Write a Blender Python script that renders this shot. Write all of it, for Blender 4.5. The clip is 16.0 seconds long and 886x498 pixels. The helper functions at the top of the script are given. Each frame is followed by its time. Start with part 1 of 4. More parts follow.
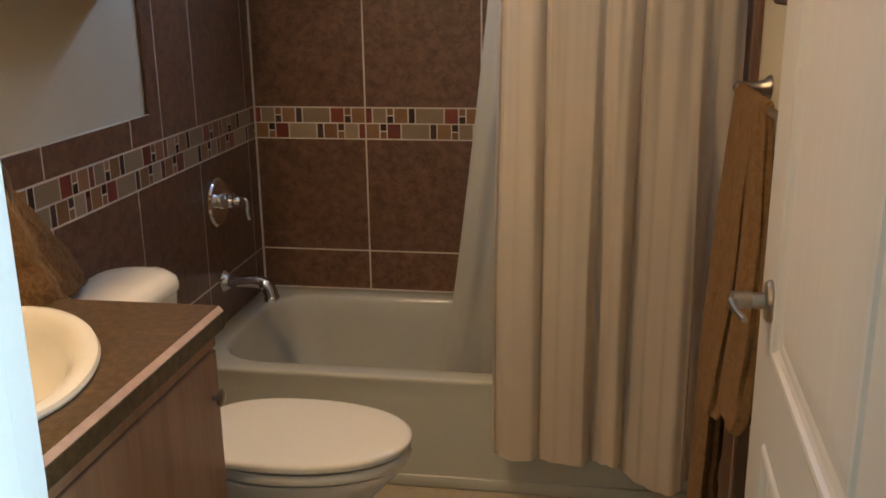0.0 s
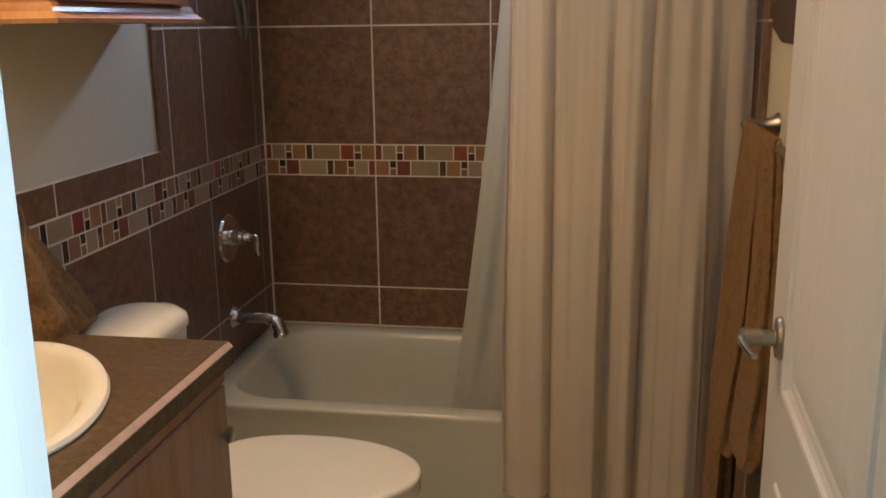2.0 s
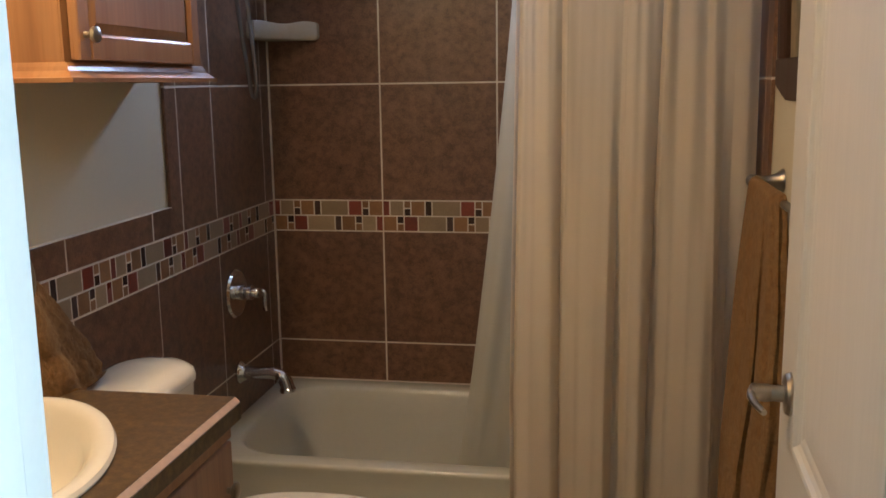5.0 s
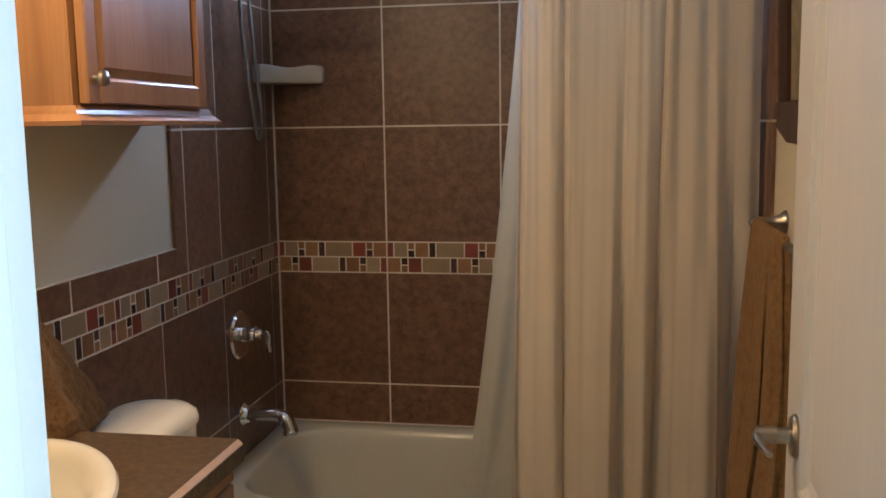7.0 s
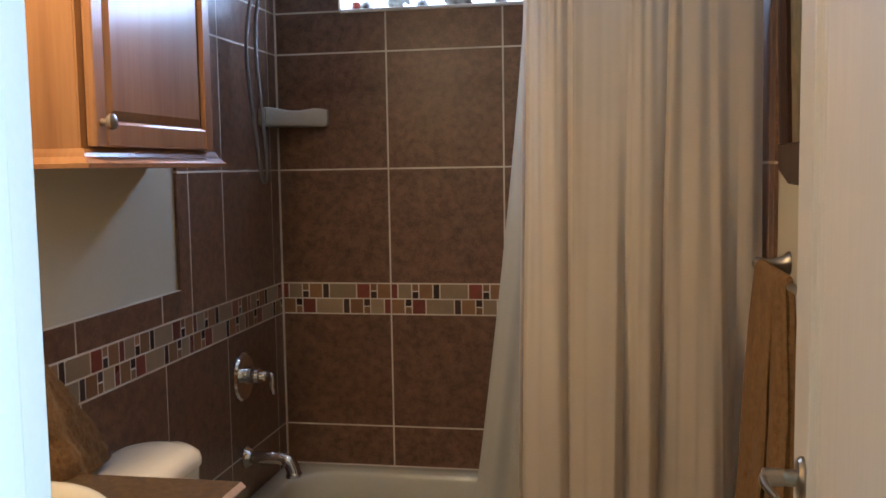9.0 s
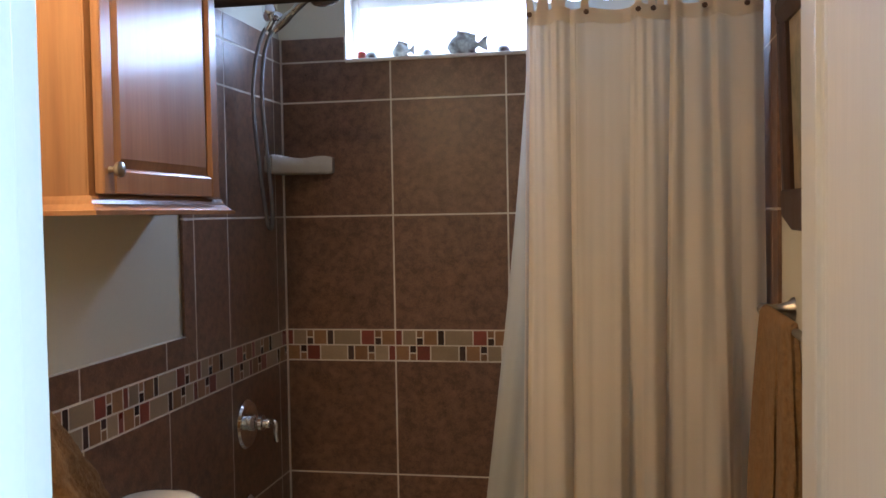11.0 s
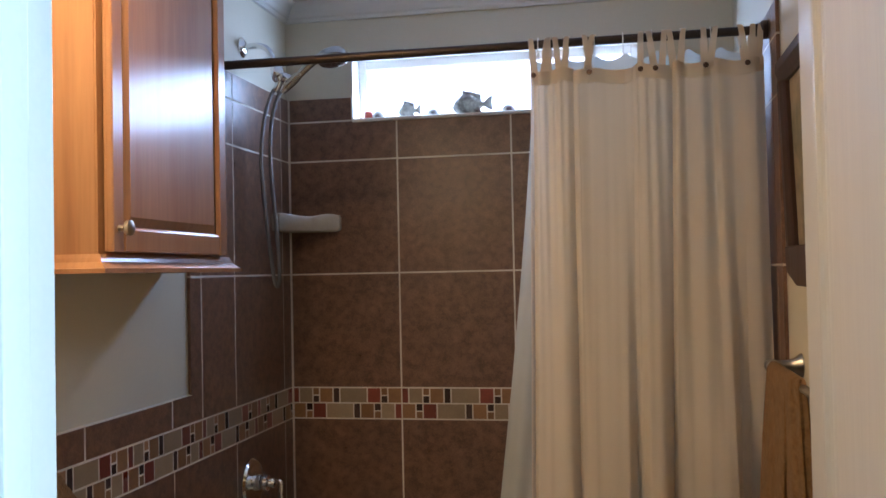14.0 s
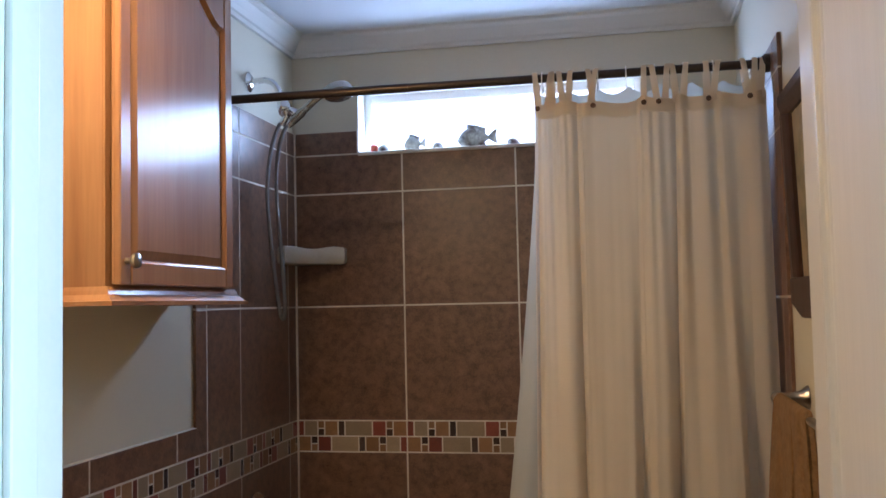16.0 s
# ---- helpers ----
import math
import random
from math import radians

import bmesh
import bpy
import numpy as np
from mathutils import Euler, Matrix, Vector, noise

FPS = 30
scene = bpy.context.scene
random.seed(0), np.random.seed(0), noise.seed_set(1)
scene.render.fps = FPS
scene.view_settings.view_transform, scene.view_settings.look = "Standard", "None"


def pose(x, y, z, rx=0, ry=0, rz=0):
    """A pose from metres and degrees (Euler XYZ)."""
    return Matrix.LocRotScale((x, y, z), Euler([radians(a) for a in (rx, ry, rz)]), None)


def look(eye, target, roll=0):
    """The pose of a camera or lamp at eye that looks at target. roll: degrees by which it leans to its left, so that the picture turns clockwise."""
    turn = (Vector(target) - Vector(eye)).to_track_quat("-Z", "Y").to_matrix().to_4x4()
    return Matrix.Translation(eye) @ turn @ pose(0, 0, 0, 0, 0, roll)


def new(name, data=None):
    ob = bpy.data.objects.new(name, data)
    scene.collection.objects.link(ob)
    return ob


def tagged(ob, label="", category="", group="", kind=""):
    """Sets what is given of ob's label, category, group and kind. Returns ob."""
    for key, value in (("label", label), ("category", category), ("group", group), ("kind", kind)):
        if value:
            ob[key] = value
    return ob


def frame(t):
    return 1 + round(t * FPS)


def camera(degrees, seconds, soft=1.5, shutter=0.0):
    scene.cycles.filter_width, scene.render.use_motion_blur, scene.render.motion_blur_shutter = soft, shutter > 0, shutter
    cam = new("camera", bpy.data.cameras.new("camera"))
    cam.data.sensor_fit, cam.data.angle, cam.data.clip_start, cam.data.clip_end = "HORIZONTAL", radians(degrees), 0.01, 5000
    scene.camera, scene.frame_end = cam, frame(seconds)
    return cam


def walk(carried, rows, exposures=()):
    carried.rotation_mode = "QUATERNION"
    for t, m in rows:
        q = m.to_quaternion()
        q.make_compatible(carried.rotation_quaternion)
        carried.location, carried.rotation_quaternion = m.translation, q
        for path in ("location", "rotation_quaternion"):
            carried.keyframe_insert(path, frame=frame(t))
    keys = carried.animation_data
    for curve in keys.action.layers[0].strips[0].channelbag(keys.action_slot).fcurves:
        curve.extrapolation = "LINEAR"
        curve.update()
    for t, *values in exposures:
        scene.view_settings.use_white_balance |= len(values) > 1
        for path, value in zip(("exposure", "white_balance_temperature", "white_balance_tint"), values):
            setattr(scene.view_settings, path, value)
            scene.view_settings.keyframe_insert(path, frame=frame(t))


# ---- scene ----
cam = camera(51.0, 16.0, soft=1.6)
# seconds, eye, yaw, pitch, roll
PATH = [
    (0, (1.1860, -3.1800, 1.4950), 9.087, -15.814, -0.678),
    (0.5, (1.1861, -3.1812, 1.4954), 9.193, -15.303, -0.657),
    (1, (1.1861, -3.1823, 1.4958), 9.346, -14.752, -0.666),
    (1.5, (1.1862, -3.1835, 1.4961), 9.453, -14.179, -0.656),
    (2, (1.1863, -3.1848, 1.4964), 9.632, -13.574, -0.732),
    (2.5, (1.1865, -3.1860, 1.4967), 9.804, -12.981, -0.767),
    (3, (1.1866, -3.1873, 1.4970), 9.857, -12.385, -0.814),
    (3.5, (1.1867, -3.1885, 1.4973), 9.870, -11.821, -0.798),
    (4, (1.1869, -3.1898, 1.4975), 9.915, -11.262, -0.794),
    (6.5, (1.1878, -3.1965, 1.4983), 10.203, -8.301, -0.862),
    (7, (1.1880, -3.1979, 1.4984), 10.235, -7.598, -0.857),
    (7.5, (1.1883, -3.1993, 1.4985), 10.260, -6.997, -0.889),
    (8, (1.1885, -3.2008, 1.4985), 10.299, -6.443, -0.881),
    (8.5, (1.1888, -3.2022, 1.4985), 10.344, -5.822, -0.943),
    (9, (1.1890, -3.2037, 1.4985), 10.444, -5.029, -0.924),
    (11.5, (1.1905, -3.2112, 1.4981), 10.721, -1.469, -1.039),
    (12, (1.1909, -3.2128, 1.4980), 10.774, -0.778, -1.053),
    (12.5, (1.1912, -3.2144, 1.4978), 10.854, -0.186, -1.066),
    (13, (1.1916, -3.2160, 1.4976), 10.938, 0.335, -1.104),
    (13.5, (1.1920, -3.2176, 1.4974), 10.963, 0.871, -1.149),
    (14, (1.1923, -3.2193, 1.4972), 10.992, 1.397, -1.177),
    (14.5, (1.1927, -3.2209, 1.4969), 11.048, 1.870, -1.202),
    (15, (1.1931, -3.2226, 1.4966), 11.137, 2.331, -1.203),
    (15.5, (1.1936, -3.2243, 1.4963), 11.203, 2.881, -1.246),
    (16, (1.1940, -3.2260, 1.4960), 11.274, 3.419, -1.257),
]


def aim(eye, yaw, pitch, roll):
    y, p = radians(yaw), radians(pitch)
    ahead = Vector((-math.sin(y) * math.cos(p), math.cos(y) * math.cos(p), math.sin(p)))
    return look(eye, Vector(eye) + ahead, roll)


walk(cam, [(t, aim(eye, yaw, pitch, roll)) for t, eye, yaw, pitch, roll in PATH],
     exposures=[(0.0, 0.02, 6440, 8.5), (4.0, 0.02, 6380, 8.5), (9.0, 0.0, 6110, 8.5), (12.5, -0.02, 5900, 8.5), (16.0, 0.0, 5870, 8.5)])

# ---- light ----
XR, YF, ZC = 1.562, -2.43, 2.49          # right wall, front wall, ceiling
TUB_Z = 0.42
FZ = 0.075                                # floor

world = bpy.data.worlds.new("sky")
scene.world = world
world.use_nodes = True
sky = world.node_tree.nodes.new("ShaderNodeTexSky")
sky.sky_type, sky.sun_disc = "NISHITA", False
sky.sun_elevation, sky.sun_rotation = radians(40), radians(20)
world.node_tree.links.new(sky.outputs[0], world.node_tree.nodes["Background"].inputs[0])
world.node_tree.nodes["Background"].inputs[1].default_value = 0.1


def area(name, eye, target, sx, sy, watts, colour):
    data = bpy.data.lights.new(name, "AREA")
    data.shape, data.size, data.size_y, data.energy, data.color = "RECTANGLE", sx, sy, watts, colour
    ob = new(name, data)
    ob.matrix_world = look(eye, target)
    return ob


def bulb(name, at, watts, colour, radius=0.045):
    data = bpy.data.lights.new(name, "POINT")
    data.energy, data.color, data.shadow_soft_size = watts, colour, radius
    ob = new(name, data)
    ob.location = at
    return ob


DAY = (0.47, 0.645, 1.0)
WARM = (1.0, 0.68, 0.37)
area("window_daylight", (0.75, 0.085, 2.165), (0.75, -1.0, 1.87), 0.98, 0.2, 15.0, DAY)
area("hall_daylight", (2.54, -2.95, 1.35), (1.0, -2.75, 1.35), 0.62, 1.3, 46.0, (0.50, 0.84, 1.0))
for k in range(3):
    bulb("vanity_bulb", (0.15, -1.98 - 0.16 * k, 2.08), 2.6, WARM)

# unseen warm fill added overhead to brighten the tub, curtain and tile
LX, LY = 0.34, -1.80
down = area("added_warm_fill", (LX, LY, ZC - 0.004), (LX, LY + 0.02, 0.0), 0.19, 0.19, 15.6, (1.0, 0.68, 0.38))
down.data.shape, down.data.spread = "DISK", radians(150)

# ---- materials ----


def nodes_of(name):
    m = bpy.data.materials.new(name)
    m.use_nodes = True
    return m, m.node_tree.nodes, m.node_tree.links, m.node_tree.nodes["Principled BSDF"]


def surface(name, colour, rough=0.5, metal=0.0, spread=0.12, scale=6.0, fine=90.0, bump=0.05, rand=0.0, coat=0.0,
            stretch=(1, 1, 1), patch=None, patch_scale=3.0, patch_lo=0.45, patch_hi=0.65, rough_var=0.08, coat_rough=0.1, spec=0.5):
    """A principled surface with variation at two scales, fine relief and an optional second colour in patches."""
    m, n, l, b = nodes_of(name)
    co = n.new("ShaderNodeTexCoord")
    mp = n.new("ShaderNodeMapping")
    mp.inputs["Scale"].default_value = stretch
    l.new(co.outputs["Object"], mp.inputs[0])
    info = n.new("ShaderNodeObjectInfo")
    shift = n.new("ShaderNodeVectorMath")
    shift.operation = "MULTIPLY_ADD"
    comb = n.new("ShaderNodeCombineXYZ")
    for k in range(3):
        l.new(info.outputs["Random"], comb.inputs[k])
    shift.inputs[1].default_value = (37.0, 19.0, 53.0) if rand else (0, 0, 0)
    l.new(comb.outputs[0], shift.inputs[0])
    l.new(mp.outputs[0], shift.inputs[2])
    big, small = n.new("ShaderNodeTexNoise"), n.new("ShaderNodeTexNoise")
    for tex, s, d in ((big, scale, 4.0), (small, fine, 3.0)):
        tex.inputs["Scale"].default_value, tex.inputs["Detail"].default_value = s, d
        l.new(shift.outputs[0], tex.inputs["Vector"])
    add = n.new("ShaderNodeMath")
    add.operation = "ADD"
    l.new(big.outputs["Fac"], add.inputs[0])
    l.new(small.outputs["Fac"], add.inputs[1])
    to = n.new("ShaderNodeMapRange")
    to.inputs[1].default_value, to.inputs[2].default_value = 0.6, 1.4
    to.inputs[3].default_value, to.inputs[4].default_value = 1 - spread, 1 + spread
    l.new(add.outputs[0], to.inputs[0])
    value = to.outputs[0]
    if rand:
        r = n.new("ShaderNodeMapRange")
        r.inputs[3].default_value, r.inputs[4].default_value = 1 - rand, 1 + rand
        l.new(info.outputs["Random"], r.inputs[0])
        mul = n.new("ShaderNodeMath")
        mul.operation = "MULTIPLY"
        l.new(value, mul.inputs[0])
        l.new(r.outputs[0], mul.inputs[1])
        value = mul.outputs[0]
    base = n.new("ShaderNodeRGB")
    base.outputs[0].default_value = (*colour, 1)
    tint = base.outputs[0]
    if patch:
        pn = n.new("ShaderNodeTexNoise")
        pn.inputs["Scale"].default_value, pn.inputs["Detail"].default_value = patch_scale, 5.0
        l.new(shift.outputs[0], pn.inputs["Vector"])
        pr = n.new("ShaderNodeMapRange")
        pr.inputs[1].default_value, pr.inputs[2].default_value = patch_lo, patch_hi
        l.new(pn.outputs["Fac"], pr.inputs[0])
        mx = n.new("ShaderNodeMix")
        mx.data_type = "RGBA"
        l.new(pr.outputs[0], mx.inputs[0])
        l.new(tint, mx.inputs[6])
        mx.inputs[7].default_value = (*patch, 1)
        tint = mx.outputs[2]
    sc = n.new("ShaderNodeVectorMath")
    sc.operation = "SCALE"
    l.new(tint, sc.inputs[0])
    l.new(value, sc.inputs["Scale"])
    l.new(sc.outputs[0], b.inputs["Base Color"])
    rr = n.new("ShaderNodeMapRange")
    rr.inputs[3].default_value, rr.inputs[4].default_value = max(0.02, rough - rough_var), min(1, rough + rough_var)
    l.new(big.outputs["Fac"], rr.inputs[0])
    l.new(rr.outputs[0], b.inputs["Roughness"])
    b.inputs["Metallic"].default_value = metal
    b.inputs["Specular IOR Level"].default_value = spec
    b.inputs["Coat Weight"].default_value, b.inputs["Coat Roughness"].default_value = coat, coat_rough
    if bump:
        bp = n.new("ShaderNodeBump")
        bp.inputs["Strength"].default_value, bp.inputs["Distance"].default_value = bump, 0.004
        l.new(add.outputs[0], bp.inputs["Height"])
        l.new(bp.outputs[0], b.inputs["Normal"])
    return m


def cloth(name, colour, through_light, weave=900.0):
    """Woven cloth that lets some light through."""
    m = surface(name, colour, 0.9, spread=0.06, scale=9, fine=weave, bump=0.12, spec=0.15)
    n, l = m.node_tree.nodes, m.node_tree.links
    b, out = n["Principled BSDF"], n["Material Output"]
    t = n.new("ShaderNodeBsdfTranslucent")
    t.inputs[0].default_value = (*colour, 1)
    mx = n.new("ShaderNodeMixShader")
    mx.inputs[0].default_value = through_light
    l.new(b.outputs[0], mx.inputs[1])
    l.new(t.outputs[0], mx.inputs[2])
    l.new(mx.outputs[0], out.inputs[0])
    return m


def glowing(name, colour, strength):
    m, n, l, b = nodes_of(name)
    e = n.new("ShaderNodeEmission")
    e.inputs[0].default_value, e.inputs[1].default_value = (*colour, 1), strength
    l.new(e.outputs[0], n["Material Output"].inputs[0])
    return m


M = dict(
    tile=surface("brown_tile", (0.176, 0.093, 0.056), 0.31, spread=0.42, scale=24, fine=210, bump=0.10, rand=0.07,
                 patch=(0.126, 0.065, 0.041), patch_scale=44, rough_var=0.07, spec=0.5),
    grout=surface("grout", (0.66, 0.60, 0.51), 0.9, spread=0.15, scale=5, fine=150, bump=0.15, patch=(0.54, 0.46, 0.37), patch_scale=4),
    beige=surface("beige_stone", (0.295, 0.216, 0.135), 0.4, spread=0.14, scale=20, fine=200, rand=0.15, bump=0.04),
    red=surface("red_stone", (0.185, 0.038, 0.024), 0.3, spread=0.25, scale=25, fine=200, rand=0.25, bump=0.03),
    ochre=surface("ochre_stone", (0.235, 0.118, 0.050), 0.4, spread=0.2, scale=25, fine=200, rand=0.25, bump=0.04),
    dark=surface("dark_glass", (0.070, 0.046, 0.040), 0.2, spread=0.2, scale=25, fine=200, rand=0.3, bump=0.0),
    paint=surface("wall_paint", (0.570, 0.520, 0.405), 0.75, spread=0.03, scale=2, fine=160, bump=0.04),
    white_paint=surface("white_paint", (0.80, 0.775, 0.73), 0.38, spread=0.025, scale=3, fine=120, bump=0.02),
    door_paint=surface("door_paint", (0.525, 0.500, 0.480), 0.60, spread=0.06, scale=5, fine=34, bump=0.06, stretch=(7, 7, 0.3)),
    ceiling=surface("ceiling_paint", (0.60, 0.60, 0.61), 0.85, spread=0.03, scale=3, fine=200, bump=0.08),
    door_stile=surface("smooth_door_paint", (0.535, 0.520, 0.505), 0.36, spread=0.02, scale=2, fine=90, bump=0.0, rough_var=0.0),
    crown=surface("crown_paint", (0.60, 0.575, 0.53), 0.5, spread=0.03, scale=3, fine=120, bump=0.03),
    enamel=surface("tub_enamel", (0.485, 0.475, 0.405), 0.2, spread=0.02, scale=3, fine=60, bump=0.0, rough_var=0.05),
    china=surface("white_china", (0.67, 0.63, 0.54), 0.05, spread=0.02, scale=3, fine=60, bump=0.0, rough_var=0.03),
    wood=surface("varnished_wood", (0.295, 0.145, 0.064), 0.46, spread=0.13, scale=4, fine=22, bump=0.01, stretch=(6, 6, 0.35),
                 coat=0.55, coat_rough=0.17, spec=0.22, patch=(0.245, 0.112, 0.047), patch_scale=3),
    wood_v=surface("vanity_wood", (0.300, 0.160, 0.088), 0.45, spread=0.2, scale=4, fine=22, bump=0.01, stretch=(6, 6, 0.35),
                   coat=0.0, coat_rough=0.25, patch=(0.235, 0.115, 0.062), patch_scale=3),
    laminate=surface("brown_laminate", (0.062, 0.037, 0.016), 0.36, spread=0.45, scale=34, fine=190, bump=0.01, patch=(0.135, 0.084, 0.032), patch_scale=58,
                     patch_lo=0.40, patch_hi=0.78),
    edge=surface("edge_strip", (0.42, 0.295, 0.225), 0.35, spread=0.15, scale=12, fine=60, bump=0.0),
    chrome=surface("chrome", (0.78, 0.78, 0.78), 0.09, metal=1.0, spread=0.03, scale=5, fine=60, bump=0.0, rough_var=0.04),
    nickel=surface("brushed_nickel", (0.36, 0.32, 0.27), 0.3, metal=1.0, spread=0.06, scale=8, fine=200, bump=0.02, rough_var=0.06),
    dark_chrome=surface("dull_chrome", (0.42, 0.40, 0.37), 0.25, metal=1.0, spread=0.06, scale=8, fine=200, bump=0.0, rough_var=0.06),
    bronze=surface("dark_bronze", (0.055, 0.038, 0.030), 0.32, metal=0.6, spread=0.2, scale=10, fine=120, bump=0.02),
    frame=surface("dark_frame_wood", (0.040, 0.017, 0.010), 0.5, spread=0.3, scale=6, fine=50, bump=0.03, stretch=(6, 6, 1), coat=0.08, coat_rough=0.15, spec=0.3),
    art=surface("print_paper", (0.26, 0.20, 0.12), 0.5, spread=0.4, scale=7, fine=40, bump=0.0, patch=(0.08, 0.10, 0.06), patch_scale=6),
    curtain=cloth("curtain_cloth", (0.80, 0.695, 0.565), 0.50),
    liner=cloth("liner_cloth", (0.555, 0.54, 0.465), 0.41, 400.0),
    button=surface("wood_button", (0.085, 0.042, 0.022), 0.4, spread=0.2, scale=30, fine=200),
    towel=surface("brown_terry", (0.178, 0.100, 0.043), 0.95, spread=0.35, scale=90, fine=420, bump=0.6, patch=(0.160, 0.082, 0.030), patch_scale=50, spec=0.1),
    floor=surface("floor_vinyl", (0.40, 0.33, 0.245), 0.5, spread=0.15, scale=6, fine=60, bump=0.04),
    carpet=surface("hall_carpet", (0.36, 0.30, 0.23), 0.95, spread=0.2, scale=12, fine=300, bump=0.4),
    fish=surface("grey_ceramic", (0.50, 0.52, 0.48), 0.45, spread=0.4, scale=25, fine=120, bump=0.1, patch=(0.10, 0.055, 0.05), patch_scale=22),
    redwax=surface("red_ceramic", (0.55, 0.10, 0.06), 0.4, spread=0.2, scale=30, fine=150),
    hose=surface("metal_hose", (0.20, 0.19, 0.18), 0.38, metal=1.0, spread=0.1, scale=30, fine=500, bump=0.5),
    ceramic=surface("ivory_ceramic", (0.39, 0.35, 0.285), 0.25, spread=0.06, scale=8, fine=90, bump=0.01),
    day=glowing("bright_day", (0.60, 0.65, 1.0), 6.5),
    shade=glowing("lit_shade", (1.0, 0.72, 0.42), 2.0),
)
terry = M["towel"].node_tree.nodes["Principled BSDF"]
terry.inputs["Sheen Weight"].default_value, terry.inputs["Sheen Roughness"].default_value = 0.12, 0.45
terry.inputs["Sheen Tint"].default_value = (0.75, 0.58, 0.40, 1)
glass, gn, gl, gb = nodes_of("clear_glass")
gb.inputs["Transmission Weight"].default_value, gb.inputs["Roughness"].default_value, gb.inputs["IOR"].default_value = 1.0, 0.0, 1.45
M["glass"] = glass

# ---- mesh helpers ----


def link(name, bm, material, smooth=False):
    me = bpy.data.meshes.new(name)
    bmesh.ops.recalc_face_normals(bm, faces=bm.faces[:])
    if smooth:
        for f in bm.faces:
            f.smooth = True
    bm.to_mesh(me)
    bm.free()
    if smooth:
        me.set_sharp_from_angle(angle=radians(38))
    me.materials.append(M[material])
    return new(name, me)


def part(name, bm, material, parent, label="", smooth=False):
    ob = link(name, bm, material, smooth)
    ob.parent = parent
    ob.matrix_parent_inverse = parent.matrix_basis.inverted()
    if label:
        ob["label"] = label
    return ob


def thing(name, at, label, category, group="", kind=""):
    ob = new(name)
    ob.location = at
    ob.empty_display_size = 0.1
    return tagged(ob, label, category, group, kind)


def box(bm, x0, x1, y0, y1, z0, z1, bevel=0.0, seg=2):
    r = bmesh.ops.create_cube(bm, size=1.0)
    bmesh.ops.scale(bm, vec=(x1 - x0, y1 - y0, z1 - z0), verts=r["verts"])
    bmesh.ops.translate(bm, vec=((x0 + x1) / 2, (y0 + y1) / 2, (z0 + z1) / 2), verts=r["verts"])
    if bevel:
        edges = list({e for v in r["verts"] for e in v.link_edges})
        bmesh.ops.bevel(bm, geom=edges, offset=bevel, segments=seg, profile=0.5, affect="EDGES")
    return bm


def boxed(*a, **k):
    return box(bmesh.new(), *a, **k)


def rings(loops, closed=True, cap_start=True, cap_end=True, bm=None):
    """A skin over loops of points."""
    bm = bm or bmesh.new()
    vs = [[bm.verts.new(p) for p in loop] for loop in loops]
    n = len(loops[0])
    for a, b in zip(vs, vs[1:]):
        for i in range(n if closed else n - 1):
            j = (i + 1) % n
            bm.faces.new((a[i], a[j], b[j], b[i]))
    if cap_start and closed:
        bm.faces.new(vs[0][::-1])
    if cap_end and closed:
        bm.faces.new(vs[-1])
    return bm


def tube(points, radius, sides=10, bm=None):
    """A round bar along points; radius may be a list."""
    pts = [Vector(p) for p in points]
    rad = radius if isinstance(radius, (list, tuple)) else [radius] * len(pts)
    loops, side = [], None
    for i, p in enumerate(pts):
        d = (pts[min(i + 1, len(pts) - 1)] - pts[max(i - 1, 0)]).normalized()
        if side is None:
            side = d.orthogonal().normalized()
        side = (side - d * side.dot(d)).normalized()
        up = d.cross(side)
        loops.append([p + (side * math.cos(a) + up * math.sin(a)) * rad[i] for a in (2 * math.pi * k / sides for k in range(sides))])
    return rings(loops, bm=bm)


def turned(profile, at, axis, sides=20, bm=None):
    """A lathe shape: profile rows of (distance along axis, radius)."""
    a = Vector(axis).normalized()
    s = a.orthogonal().normalized()
    u = a.cross(s)
    loops = [[Vector(at) + a * d + (s * math.cos(q) + u * math.sin(q)) * r for q in (2 * math.pi * k / sides for k in range(sides))] for d, r in profile]
    return rings(loops, bm=bm)


def smooth_path(points, steps=8):
    """A Catmull-Rom curve through points."""
    p = [Vector(q) for q in points]
    p = [p[0] * 2 - p[1]] + p + [p[-1] * 2 - p[-2]]
    out = []
    for i in range(1, len(p) - 2):
        for k in range(steps):
            t = k / steps
            out.append(0.5 * (2 * p[i] + (p[i + 1] - p[i - 1]) * t + (2 * p[i - 1] - 5 * p[i] + 4 * p[i + 1] - p[i + 2]) * t * t
                              + (3 * p[i] - p[i - 1] - 3 * p[i + 1] + p[i + 2]) * t ** 3))
    return out + [p[-2]]


def round_rect(x0, x1, y0, y1, z, r, n=8):
    out = []
    for cx, cy, a0 in ((x1 - r, y1 - r, 0), (x0 + r, y1 - r, 90), (x0 + r, y0 + r, 180), (x1 - r, y0 + r, 270)):
        for k in range(n + 1):
            a = radians(a0 + 90 * k / n)
            out.append((cx + r * math.cos(a), cy + r * math.sin(a), z))
    return out


def structure(name, bm, material, label, category="wall", smooth=False):
    return tagged(link(name, bm, material, smooth), label, category, kind="structure")


